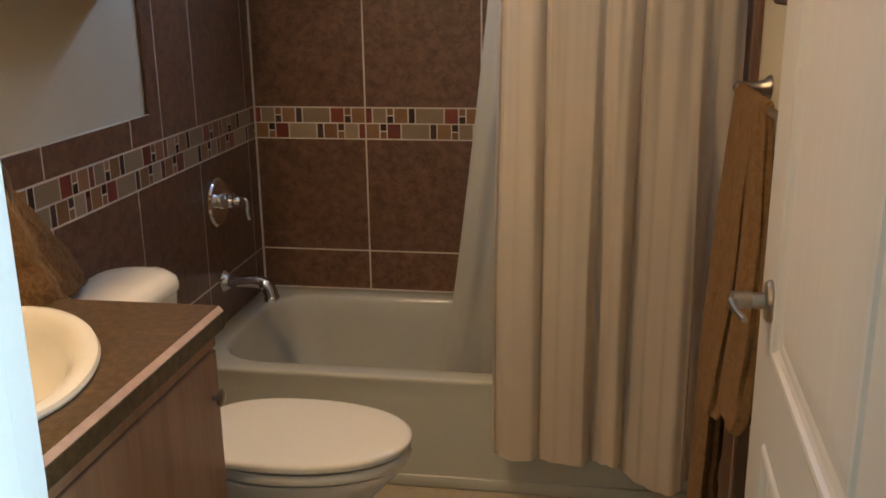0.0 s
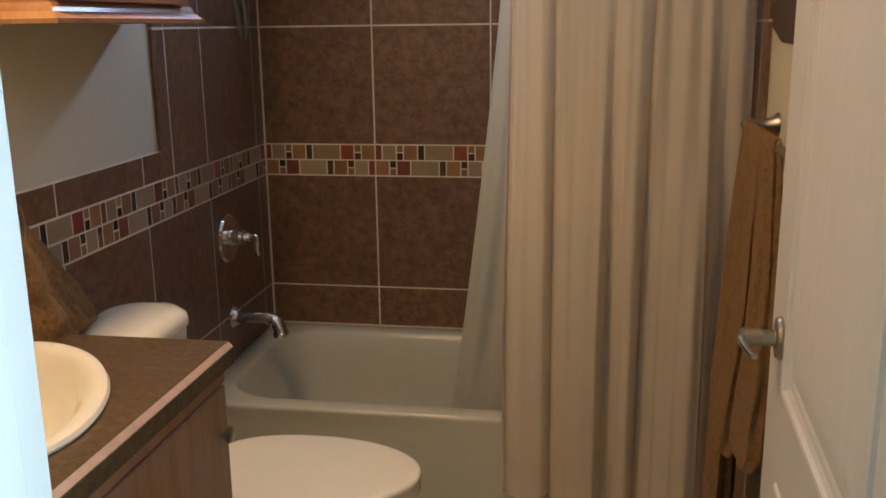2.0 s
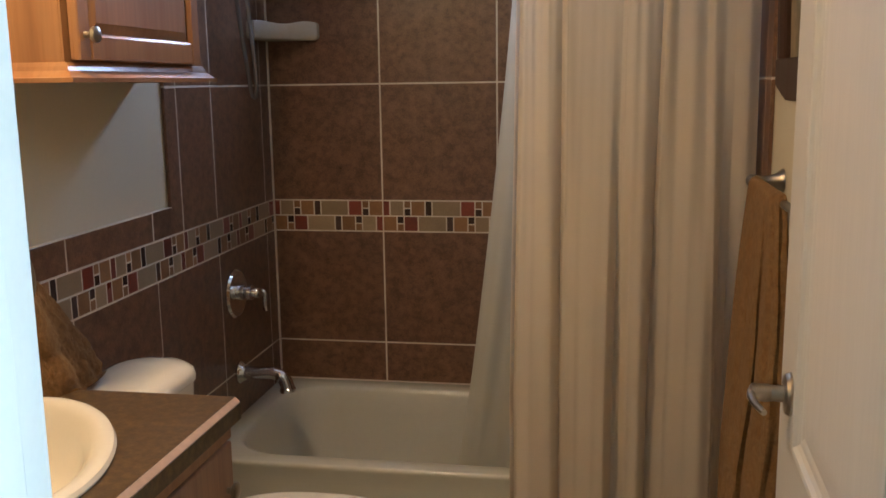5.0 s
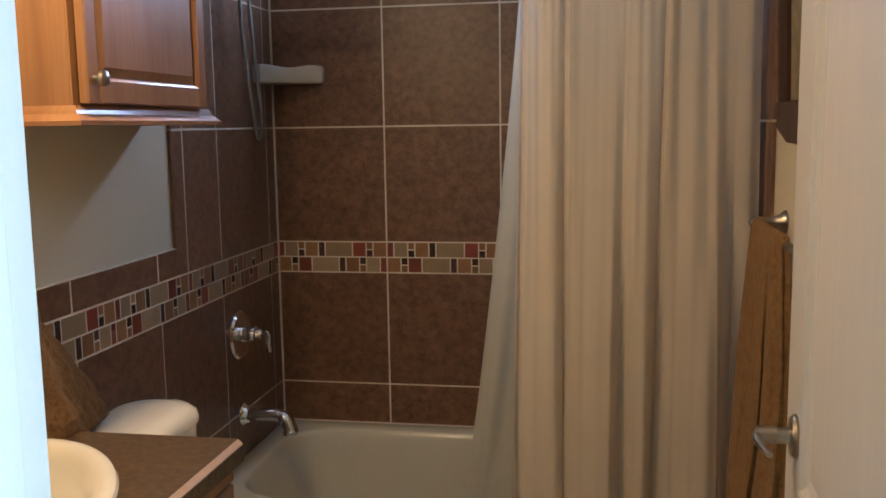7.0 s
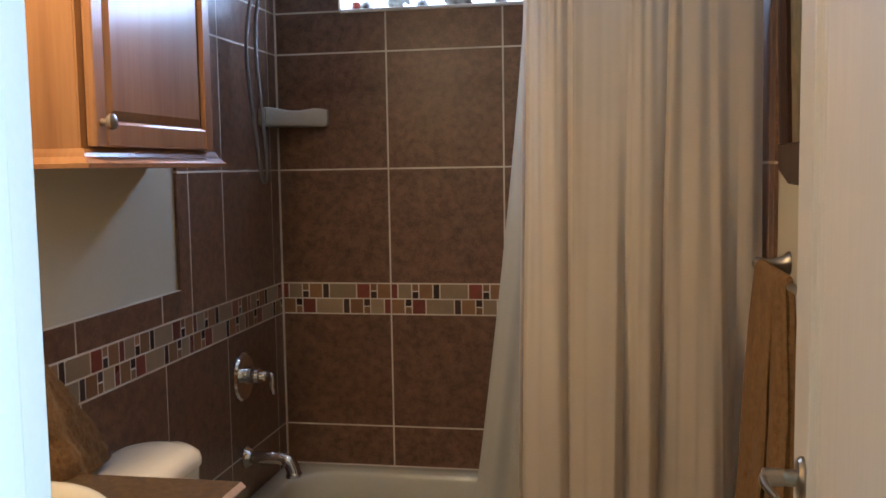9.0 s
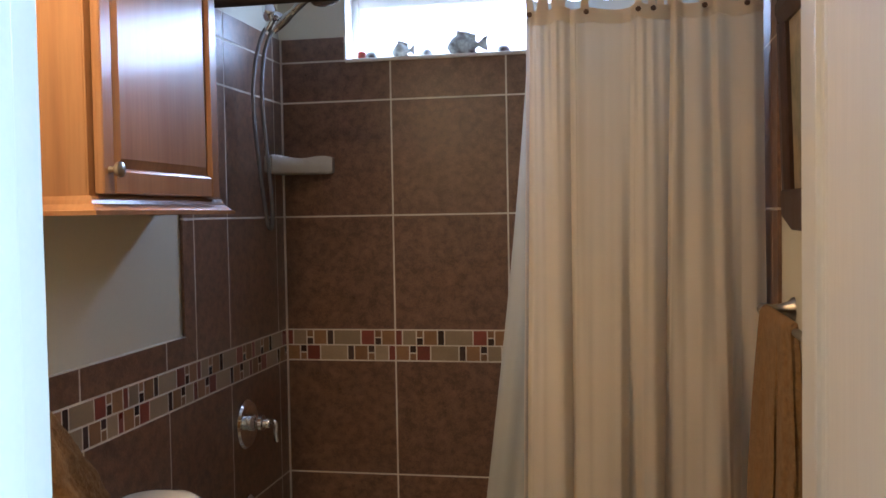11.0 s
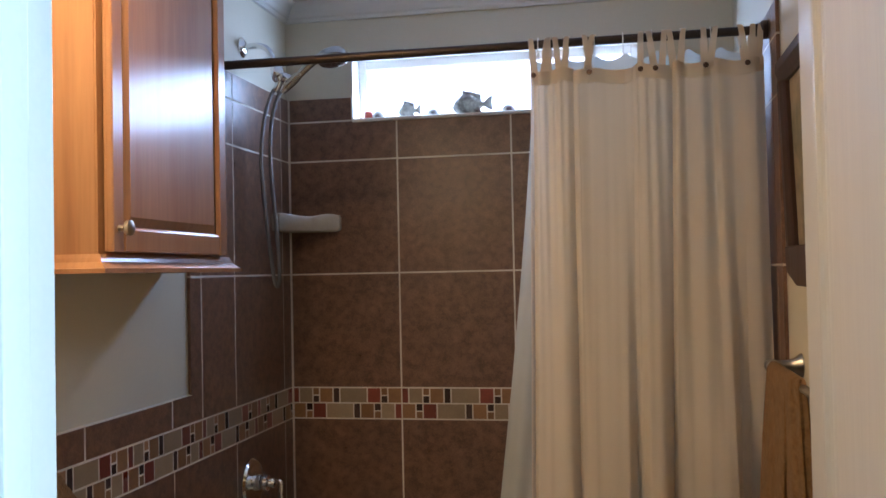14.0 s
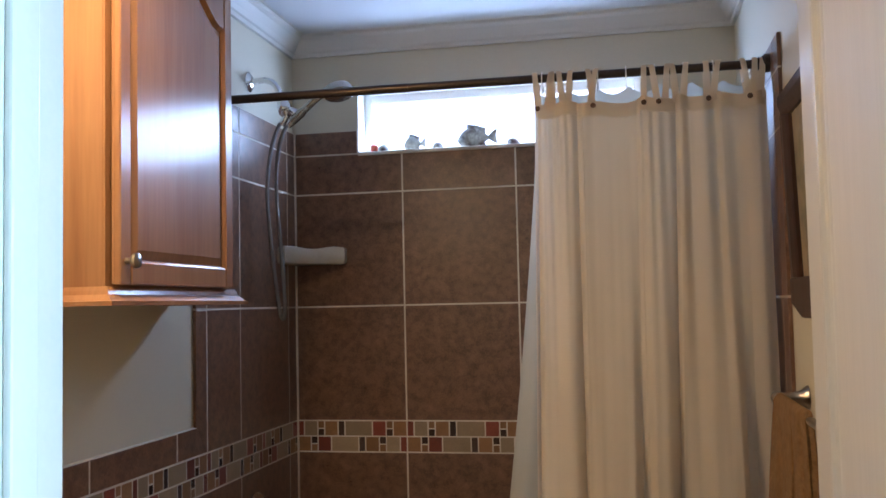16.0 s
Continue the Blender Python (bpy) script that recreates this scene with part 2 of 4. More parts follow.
# ---- room shell ----
WX0, WX1, WZ0, WZ1 = 0.242, 1.262, 2.053, 2.285   # window opening
PB = 0.010                                        # paint lies this far behind the tile faces
bm = bmesh.new()
box(bm, -0.2, XR + 0.2, PB, 0.13, -0.1, WZ0 - 0.012)
box(bm, -0.2, WX0, PB, 0.13, WZ0 - 0.012, WZ1)
box(bm, WX1, XR + 0.2, PB, 0.13, WZ0 - 0.012, WZ1)
box(bm, -0.2, XR + 0.2, PB, 0.13, WZ1, ZC + 0.1)
wall_back = structure("wall_north", bm, "paint", "beige painted wall above dark brown tile, with a high window")
wall_left = structure("wall_west", boxed(-0.13, -PB, YF - 0.12, PB, -0.1, ZC + 0.1), "paint", "beige painted wall above a dark brown tiled wainscot")
wall_right = structure("wall_east", boxed(XR + PB, XR + 0.13, YF - 0.12, PB, -0.1, ZC + 0.1), "paint", "beige painted wall beside the tiled tub surround")
DX0, DX1, DZ = 0.664, 1.485, 2.13                 # doorway
bm = bmesh.new()
box(bm, -PB, DX0 - 0.02, YF - 0.12, YF, -0.1, ZC + 0.1)
box(bm, DX1 + 0.02, XR + PB, YF - 0.12, YF, -0.1, ZC + 0.1)
box(bm, DX0 - 0.02, DX1 + 0.02, YF - 0.12, YF, DZ + 0.02, ZC + 0.1)
wall_front = structure("wall_south", bm, "paint", "beige painted wall with the bathroom doorway")
structure("floor", boxed(-0.13, XR + 0.13, YF - 0.06, 0.13, -0.1, FZ), "floor", "beige vinyl bathroom floor", "floor")
structure("ceiling", boxed(-0.13, XR + 0.13, YF - 0.12, 0.13, ZC, ZC + 0.1), "ceiling", "white painted ceiling", "ceiling")

# hall behind the camera, with a bright window on its side
structure("hall_floor", boxed(-1.4, 2.75, -5.2, YF - 0.06, -0.1, FZ - 0.004), "carpet", "beige carpet of the hall", "floor")
structure("hall_ceiling", boxed(-1.4, 2.75, -5.2, YF - 0.12, ZC, ZC + 0.1), "ceiling", "white ceiling of the hall", "ceiling")
structure("hall_wall_south", boxed(-1.4, 2.75, -5.3, -5.2, -0.1, ZC), "paint", "beige painted hall wall")
structure("hall_wall_west", boxed(-1.5, -1.4, -5.2, YF - 0.12, -0.1, ZC), "paint", "beige painted hall wall")
bm = bmesh.new()
box(bm, 2.6, 2.75, -5.2, -3.3, -0.1, ZC)
box(bm, 2.6, 2.75, -2.6, YF - 0.12, -0.1, ZC)
box(bm, 2.6, 2.75, -3.3, -2.6, -0.1, 0.65)
box(bm, 2.6, 2.75, -3.3, -2.6, 2.05, ZC)
structure("hall_wall_east", bm, "paint", "beige painted hall wall with a bright window")
structure("hall_wall_north", boxed(-1.4, -0.13, YF - 0.12, YF, -0.1, ZC), "paint", "beige painted hall wall")
structure("hall_wall_northeast", boxed(XR + 0.13, 2.75, YF - 0.12, YF, -0.1, ZC), "paint", "beige painted hall wall")

# doorway lining: jambs, stops, casing
jamb = thing("door_frame", (DX0, YF, FZ), "white glossy painted door frame, brightly lit by daylight", "door frame", kind="structure")
part("jamb", boxed(DX0 - 0.02, DX0, YF - 0.125, YF + 0.004, FZ, DZ + 0.02, bevel=0.002), "white_paint", jamb)
part("jamb", boxed(DX1, DX1 + 0.02, YF - 0.125, YF + 0.004, FZ, DZ + 0.02, bevel=0.002), "white_paint", jamb)
part("head", boxed(DX0, DX1, YF - 0.125, YF + 0.004, DZ, DZ + 0.02, bevel=0.002), "white_paint", jamb)
part("door_stop", boxed(DX0, DX0 + 0.009, YF - 0.085, YF - 0.045, FZ, DZ, bevel=0.003), "white_paint", jamb)
part("door_stop", boxed(DX0 + 0.009, DX1, YF - 0.085, YF - 0.045, DZ - 0.009, DZ, bevel=0.003), "white_paint", jamb)
for x0, x1 in ((DX0 - 0.075, DX0 - 0.006), (DX1 + 0.006, DX1 + 0.075)):
    part("casing", boxed(x0, x1, YF - 0.14, YF - 0.121, FZ, DZ + 0.08, bevel=0.005), "white_paint", jamb)
part("casing", boxed(DX0 - 0.006, DX1 + 0.006, YF - 0.14, YF - 0.121, DZ + 0.006, DZ + 0.08, bevel=0.005), "white_paint", jamb)

# crown moulding: one length to each wall
CROWN = [(0.0, 0.0), (0.012, 0.0), (0.014, 0.012), (0.022, 0.016), (0.030, 0.030), (0.048, 0.052), (0.062, 0.060), (0.064, 0.070), (0.076, 0.071), (0.0, 0.071)]
CZ = ZC - 0.072
ends = {"crown_moulding_north": (lambda d, h: (-PB + d, PB - d, CZ + h), lambda d, h: (XR + PB - d, PB - d, CZ + h)),
        "crown_moulding_west": (lambda d, h: (-PB + d, YF, CZ + h), lambda d, h: (-PB + d, PB - d, CZ + h)),
        "crown_moulding_east": (lambda d, h: (XR + PB - d, YF, CZ + h), lambda d, h: (XR + PB - d, PB - d, CZ + h))}
for name, (a, b) in ends.items():
    structure(name, rings([[a(*p) for p in CROWN], [b(*p) for p in CROWN]]), "crown", "white stepped crown moulding under the ceiling", "moulding")

# window
win = thing("window_1", (WX0, 0.1, WZ0), "wide low white-framed window, glaring with daylight", "window", kind="structure")
for a in ((WX0, WX0 + 0.028, WZ0, WZ1), (WX1 - 0.028, WX1, WZ0, WZ1), (WX0 + 0.028, WX1 - 0.028, WZ0, WZ0 + 0.022), (WX0 + 0.028, WX1 - 0.028, WZ1 - 0.034, WZ1)):
    part("window_frame", boxed(a[0], a[1], 0.095, 0.128, a[2], a[3], bevel=0.003), "white_paint", win)
pane = part("pane", boxed(WX0 + 0.028, WX1 - 0.028, 0.11, 0.114, WZ0 + 0.022, WZ1 - 0.034), "glass", win)
pane.visible_shadow = False
bm = bmesh.new()
box(bm, WX0, WX0 + 0.004, 0.004, 0.094, WZ0, WZ1)
box(bm, WX1 - 0.004, WX1, 0.004, 0.094, WZ0, WZ1)
box(bm, WX0 + 0.004, WX1 - 0.004, 0.004, 0.094, WZ1 - 0.004, WZ1)
part("reveal", bm, "white_paint", win)
structure("backdrop", boxed(-1.5, 3.0, 0.9, 0.91, 1.0, 4.5), "day", "plain bright daylight outside the window", "sky")
hallwin = thing("window_2", (2.7, -2.95, 0.65), "bright white-framed hall window", "window", kind="structure")
for a in ((-3.3, -3.26, 0.65, 2.05), (-2.64, -2.6, 0.65, 2.05), (-3.26, -2.64, 0.65, 0.69), (-3.26, -2.64, 2.01, 2.05)):
    part("window_frame", boxed(2.66, 2.70, *a, bevel=0.004), "white_paint", hallwin)
structure("backdrop_east", boxed(3.4, 3.41, -4.6, -1.6, -0.5, 3.5), "day", "plain bright daylight outside the hall window", "sky")

# ---- bathtub ----
TX0, TX1, TY0, TY1 = 0.004, XR - 0.004, -0.776, -0.004
tub = thing("bathtub", (0.77, -0.39, FZ), "almond white enamelled alcove bathtub with a plain apron", "bathtub")
loops = [round_rect(TX0, TX1, TY0 + 0.0045, TY1, 0.362, 0.004),
         round_rect(TX0, TX1, TY0 + 0.0035, TY1, TUB_Z - 0.026, 0.004),
         round_rect(TX0, TX1, TY0 + 0.0005, TY1, TUB_Z - 0.016, 0.004),
         round_rect(TX0, TX1, TY0, TY1, TUB_Z - 0.008, 0.004),
         round_rect(TX0, TX1, TY0 + 0.0015, TY1, TUB_Z - 0.0035, 0.004),
         round_rect(TX0 + 0.001, TX1 - 0.001, TY0 + 0.005, TY1 - 0.002, TUB_Z - 0.0008, 0.004),
         round_rect(TX0 + 0.002, TX1 - 0.002, TY0 + 0.010, TY1 - 0.003, TUB_Z, 0.004)]
for k, (gx0, gx1, gy0, gy1, z, r) in enumerate(((0.060, 0.09, 0.062, 0.066, TUB_Z - 0.001, 0.17), (0.068, 0.10, 0.068, 0.072, TUB_Z - 0.004, 0.17),
                                                 (0.076, 0.11, 0.075, 0.079, TUB_Z - 0.016, 0.17), (0.095, 0.15, 0.090, 0.095, 0.33, 0.16),
                                                 (0.135, 0.25, 0.110, 0.115, 0.20, 0.13), (0.165, 0.31, 0.135, 0.14, 0.14, 0.14), (0.22, 0.37, 0.19, 0.195, 0.12, 0.12))):
    loops.append(round_rect(TX0 + gx0, TX1 - gx1, TY0 + gy0, TY1 - gy1, z, r))
part("basin", rings(loops, cap_start=False), "enamel", tub, smooth=True)
bm = bmesh.new()
box(bm, TX0, TX1, TY0 + 0.0045, TY0 + 0.03, FZ, 0.362)
box(bm, TX0, TX1, TY0 - 0.004, TY0 + 0.012, FZ, 0.112, bevel=0.005)
part("apron", bm, "enamel", tub, smooth=True)

# ---- toilet ----
TYC, TZ = -1.245, 0.040          # centre line; how far the seat is raised
toilet = thing("toilet", (0.35, TYC, FZ), "white china toilet with its lid closed", "toilet")


def egg(cx, lx0, lx1, w, z, n=44, flat=0.0):
    """An egg outline: from lx0 at the back to lx1 at the front, w half wide."""
    out = []
    for k in range(n):
        a = 2 * math.pi * k / n
        c, q = math.cos(a), math.sin(a)
        x = cx + (lx1 + 0.011 - cx) * c if c > 0 else cx + (cx - lx0) * math.copysign(abs(c) ** (0.75 if flat else 1), c)
        out.append((x, TYC + 0.004 + 0.935 * w * math.copysign(abs(q) ** 0.92, q), z + TZ))
    return out


part("bowl", rings([egg(0.42, 0.20, 0.60, 0.105, FZ - TZ), egg(0.42, 0.20, 0.60, 0.10, 0.10), egg(0.44, 0.21, 0.61, 0.105, 0.18), egg(0.46, 0.22, 0.68, 0.135, 0.27),
                    egg(0.48, 0.23, 0.745, 0.168, 0.34), egg(0.49, 0.24, 0.770, 0.181, 0.368), egg(0.49, 0.24, 0.770, 0.181, 0.379)]), "china", toilet, smooth=True)
part("seat", rings([egg(0.51, 0.26, 0.772, 0.179, 0.3835), egg(0.51, 0.26, 0.780, 0.186, 0.387), egg(0.51, 0.26, 0.783, 0.188, 0.394), egg(0.51, 0.26, 0.781, 0.187, 0.405), egg(0.51, 0.26, 0.775, 0.183, 0.410)]),
     "china", toilet, smooth=True)
part("lid", rings([egg(0.51, 0.25, 0.774, 0.181, 0.4155, flat=1), egg(0.51, 0.25, 0.783, 0.189, 0.419, flat=1), egg(0.51, 0.25, 0.785, 0.191, 0.430, flat=1), egg(0.51, 0.253, 0.783, 0.189, 0.4345, flat=1), egg(0.51, 0.256, 0.777, 0.184, 0.4378, flat=1), egg(0.51, 0.262, 0.769, 0.177, 0.4393, flat=1),
                   egg(0.51, 0.27, 0.758, 0.168, 0.4400, flat=1), egg(0.51, 0.32, 0.69, 0.12, 0.4408, flat=1), egg(0.51, 0.40, 0.61, 0.06, 0.441, flat=1)]), "china", toilet, smooth=True)
for s in (-0.08, 0.08):
    part("hinge", turned([(-0.02, 0.011), (-0.018, 0.014), (0.018, 0.014), (0.02, 0.011)], (0.255, TYC + s, 0.418 + TZ), (0, 1, 0), 14), "china", toilet, smooth=True)
TKC, TKH = TYC - 0.046, 0.040     # tank centre line, extra height
part("tank", rings([round_rect(0.03, 0.185, TKC - 0.155, TKC + 0.155, 0.425, 0.05), round_rect(0.022, 0.195, TKC - 0.17, TKC + 0.17, 0.46, 0.05),
                    round_rect(0.015, 0.205, TKC - 0.18, TKC + 0.18, 0.752 + TKH, 0.06)]), "china", toilet, smooth=True)
part("tank_lid", rings([round_rect(x0, x1, TKC - w, TKC + w, z + TKH, q) for x0, x1, w, z, q in
                        ((0.010, 0.212, 0.184, 0.753, 0.09), (0.004, 0.220, 0.190, 0.760, 0.095), (0.004, 0.220, 0.190, 0.772, 0.095), (0.007, 0.215, 0.185, 0.785, 0.09),
                         (0.018, 0.200, 0.168, 0.797, 0.082), (0.04, 0.17, 0.135, 0.803, 0.06), (0.07, 0.13, 0.085, 0.805, 0.025))]), "china", toilet, smooth=True)
lever = part("flush_lever", turned([(0, 0.012), (0.008, 0.012), (0.012, 0.008)], (0.214, TKC - 0.14, 0.71), (1, 0, 0), 12), "chrome", toilet, "chrome flush lever", True)
part("handle", tube([(0.227, TKC - 0.14, 0.71), (0.232, TYC - 0.13, 0.687), (0.234, TYC - 0.09, 0.682)], [0.006, 0.006, 0.008]), "chrome", lever, smooth=True)

# ---- vanity ----
VY1, VX, CTOP = -1.525, 0.44, 0.880
vanity = thing("vanity_cabinet", (0.22, -1.97, FZ), "reddish brown wooden vanity cabinet under the counter", "cabinet")
part("end_panel", boxed(0.002, VX, VY1 - 0.018, VY1, FZ, 0.836, bevel=0.002), "wood_v", vanity)
part("end_panel", boxed(0.002, VX, YF + 0.006, YF + 0.024, FZ, 0.836, bevel=0.002), "wood_v", vanity)
part("bottom_board", boxed(0.002, VX - 0.004, YF + 0.024, VY1 - 0.018, 0.165, 0.183), "wood_v", vanity)
part("toe_board", boxed(VX - 0.075, VX - 0.06, YF + 0.024, VY1 - 0.018, FZ, 0.165), "wood_v", vanity)
part("top_board", boxed(VX - 0.018, VX - 0.001, YF + 0.024, VY1 - 0.018, 0.775, 0.805), "wood_v", vanity)
part("face_rail", boxed(VX - 0.018, VX + 0.017, YF + 0.024, VY1 - 0.003, 0.8055, 0.8338, bevel=0.002), "wood_v", vanity)
for y0, y1, ky in ((-2.12, -1.533, -1.566), (-2.41, -2.126, -2.39)):
    d = part("door", boxed(VX, VX + 0.019, y0, y1, 0.19, 0.80, bevel=0.004), "wood_v", vanity)
    part("knob", turned([(0, 0.007), (0.007, 0.006), (0.010, 0.012), (0.014, 0.0175), (0.020, 0.0175), (0.024, 0.010)], (VX + 0.019, ky, 0.708), (1, 0, 0), 18), "nickel", d, "brushed nickel round knob", True)

counter = thing("vanity_counter", (0.23, -1.97, 0.84), "mottled brown laminate counter with a pale front edge", "counter")
CX, CY = 0.468, -1.500
SCX, SCY, SA, SB, ST_ = 0.200, -1.845, 0.165, 0.285, radians(30)       # sink centre, half axes, turn
# counter top with an oval hole for the sink
n = 56


def sink_at(a, k):
    u, v = (SA + k) * math.cos(a), (SB + k) * math.sin(a)
    return SCX + u * math.cos(ST_) - v * math.sin(ST_), SCY + u * math.sin(ST_) + v * math.cos(ST_)


x0, x1, y0, y1 = 0.004, CX - 0.011, YF + 0.004, CY


def on_rect(a):
    c, s = math.cos(a), math.sin(a)
    k = min(((x1 if c > 0 else x0) - SCX) / c if abs(c) > 1e-6 else 9, ((y1 if s > 0 else y0) - SCY) / s if abs(s) > 1e-6 else 9)
    return SCX + k * c, SCY + k * s


angles = [2 * math.pi * k / n for k in range(n)]
corners = [math.atan2(cy - SCY, cx - SCX) % (2 * math.pi) for cx, cy in ((x0, y0), (x1, y0), (x0, y1), (x1, y1))]
for c in corners:
    k = min(range(n), key=lambda i: abs(angles[i] - c))
    angles[k] = c
outer = [on_rect(a) for a in angles]


def inward(a):
    """The sink hole's edge in the direction a."""
    c, q = math.cos(a - ST_), math.sin(a - ST_)
    d = 1 / math.hypot(c / (SA - 0.03), q / (SB - 0.03))
    return SCX + d * math.cos(a), SCY + d * math.sin(a)


ring_in = [inward(a) for a in angles]
bm = rings([[(*p, CTOP - 0.042) for p in ring_in], [(*p, CTOP) for p in ring_in], [(*p, CTOP) for p in outer], [(*p, CTOP - 0.042) for p in outer]], cap_start=False, cap_end=False)
part("countertop", bm, "laminate", counter)
part("front_edge", boxed(CX - 0.010, CX, y0, y1, CTOP - 0.046, CTOP - 0.0105, bevel=0.0015), "laminate", counter)
part("edge_strip", rings([[(CX - 0.0105, y, CTOP), (CX - 0.0105, y, CTOP - 0.010), (CX - 0.001, y, CTOP - 0.010)] for y in (y0, y1)]), "edge", counter, "pale pinkish bevelled edge strip")

sink = thing("sink", (SCX, SCY, CTOP), "oval white drop-in sink set into the counter", "sink")


def oval(k, z, da=0.0):
    return [(*sink_at(2 * math.pi * i / 56, k), z) for i in range(56)]


part("basin", rings([oval(0.0, CTOP + 0.001), oval(0.002, CTOP + 0.006), oval(-0.002, CTOP + 0.013), oval(-0.012, CTOP + 0.017), oval(-0.028, CTOP + 0.015), oval(-0.042, CTOP + 0.004),
                     oval(-0.055, CTOP - 0.02), oval(-0.075, CTOP - 0.07), oval(-0.11, CTOP - 0.115), oval(-0.13, CTOP - 0.128), oval(-0.15, CTOP - 0.131)], cap_start=False), "china", sink, smooth=True)
part("drain", turned([(0, 0.022), (0.003, 0.021), (0.004, 0.012)], (SCX, SCY, CTOP - 0.132), (0, 0, 1), 18), "chrome", sink, smooth=True)

# ---- hand towel in its ring, slumped on to the counter ----
ring = thing("towel_ring", (0.0, -1.64, 1.2), "brass-toned towel ring on the tiled wall", "towel ring")
part("rose", turned([(0, 0.026), (0.006, 0.026), (0.012, 0.012), (0.04, 0.009), (0.045, 0.012), (0.05, 0.008)], (0.001, -1.620, 1.205), (1, 0, 0), 18), "nickel", ring, smooth=True)
part("ring", tube([(0.047 + 0.010 * math.sin(a), -1.620 + 0.085 * math.sin(a), 1.120 + 0.085 * math.cos(a)) for a in (2 * math.pi * k / 32 for k in range(33))], 0.005, 8), "nickel", ring, smooth=True)
loops = []
for k in range(84):
    u = k / 83
    z = 1.130 - (1.130 - 0.838) * u
    wide = 0.050 + 0.140 * u ** 0.62 - 0.022 * max(0, u - 0.72) / 0.28
    deep = 0.020 + 0.026 * u
    band_in = 0.05 if 0.86 < u < 0.91 else 0.0
    cy, cx = -1.600 + 0.100 * u, 0.042 + 0.016 * u
    loop = []
    for i in range(220):
        a = 2 * math.pi * i / 220
        ca, sa = math.cos(a), math.sin(a)
        f = 1 + 0.17 * math.sin(5 * a + 1.0 + 0.9 * u) + 0.07 * math.sin(9 * a + 2 * u) + 0.16 * noise.noise(Vector((3 * ca, 3 * sa, 6 * u)))
        f += 0.06 * noise.noise(Vector((9 * ca, 9 * sa, 16 * u))) + 0.05 * noise.noise(Vector((26 * ca, 26 * sa, 44 * u))) * (0.3 if band_in else 1) - band_in
        x, y = max(0.006, cx + deep * f * ca), cy + wide * (0.5 + 0.5 * f) * sa
        zz = z + 0.012 * u * math.sin(3 * a) * (1 - u)
        loop.append((x, y, max(zz, 0.8815) if y < -1.494 else max(zz, 0.862)))
    loops.append(loop)
hand_towel = tagged(link("hand_towel", rings(loops), "towel", True), "golden brown terry hand towel bunched in a ring on the wall", "towel")

# ---- wall cabinet over the toilet ----
KX, KY0, KY1, KZ0, KZ1 = 0.178, -1.563, -0.972, 1.540, 2.345
wallcab = thing("wall_cabinet", (0.09, -1.27, KZ0), "varnished orange-brown wooden wall cabinet with a closed arched door", "cabinet")
part("body", boxed(-PB + 0.002, KX, KY0, KY1, KZ0, KZ1, bevel=0.002), "wood", wallcab)
part("face_frame", boxed(KX, KX + 0.004, KY0 + 0.001, KY1 - 0.001, KZ0 + 0.002, KZ1 - 0.002), "wood", wallcab)
door = part("door", boxed(KX + 0.010, KX + 0.018, KY0 + 0.013, KY1 - 0.042, KZ0 + 0.010, KZ1 - 0.012, bevel=0.002), "wood", wallcab)
DY0, DY1, DZ0, DZ1 = KY0 + 0.013, KY1 - 0.042, KZ0 + 0.010, KZ1 - 0.012
FX0, FX1, ST, CH = KX + 0.018, KX + 0.030, 0.048, 0.009


def rail(a0, a1, b0, b1, chamfer_side, axis):
    """A door rail or stile with its inner edge sloped."""
    if axis == "z":   # stile: runs up
        prof = [(a0, FX0), (a1, FX0), (a1, FX1), (a0, FX1)]
        if chamfer_side > 0:
            prof = [(a0, FX0), (a1, FX0), (a1, FX0 + 0.003), (a1 - CH, FX1), (a0 + 0.003, FX1), (a0, FX1 - 0.003)]
        else:
            prof = [(a0, FX0), (a1, FX0), (a1, FX1 - 0.003), (a1 - 0.003, FX1), (a0 + CH, FX1), (a0, FX0 + 0.003)]
        return rings([[(x, y, z) for y, x in prof] for z in (b0, b1)])
    prof = [(b0, FX0), (b1, FX0), (b1, FX0 + 0.003), (b1 - 0.3 * CH, FX1 - 0.003), (b1 - 0.85 * CH, FX1), (b0 + 0.003, FX1), (b0, FX1 - 0.003)]
    return rings([[(x, y, z) for z, x in prof] for y in (a0, a1)])


part("stile", rail(DY0, DY0 + ST, DZ0, DZ1, 1, "z"), "wood", door)
part("stile", rail(DY1 - ST, DY1, DZ0, DZ1, -1, "z"), "wood", door)
part("rail", rail(DY0 + ST - 0.001, DY1 - ST + 0.001, DZ0, DZ0 + ST + 0.004, 1, "y"), "wood", door)
# cathedral arch: the top rail's lower edge and the panel's top follow one curve


def arch(y, drop=0.0):
    u = (y - (DY0 + ST)) / (DY1 - DY0 - 2 * ST)
    return DZ1 - 0.135 - drop + 0.085 * math.sin(math.pi * min(1, max(0, (u - 0.06) / 0.88))) ** 1.3


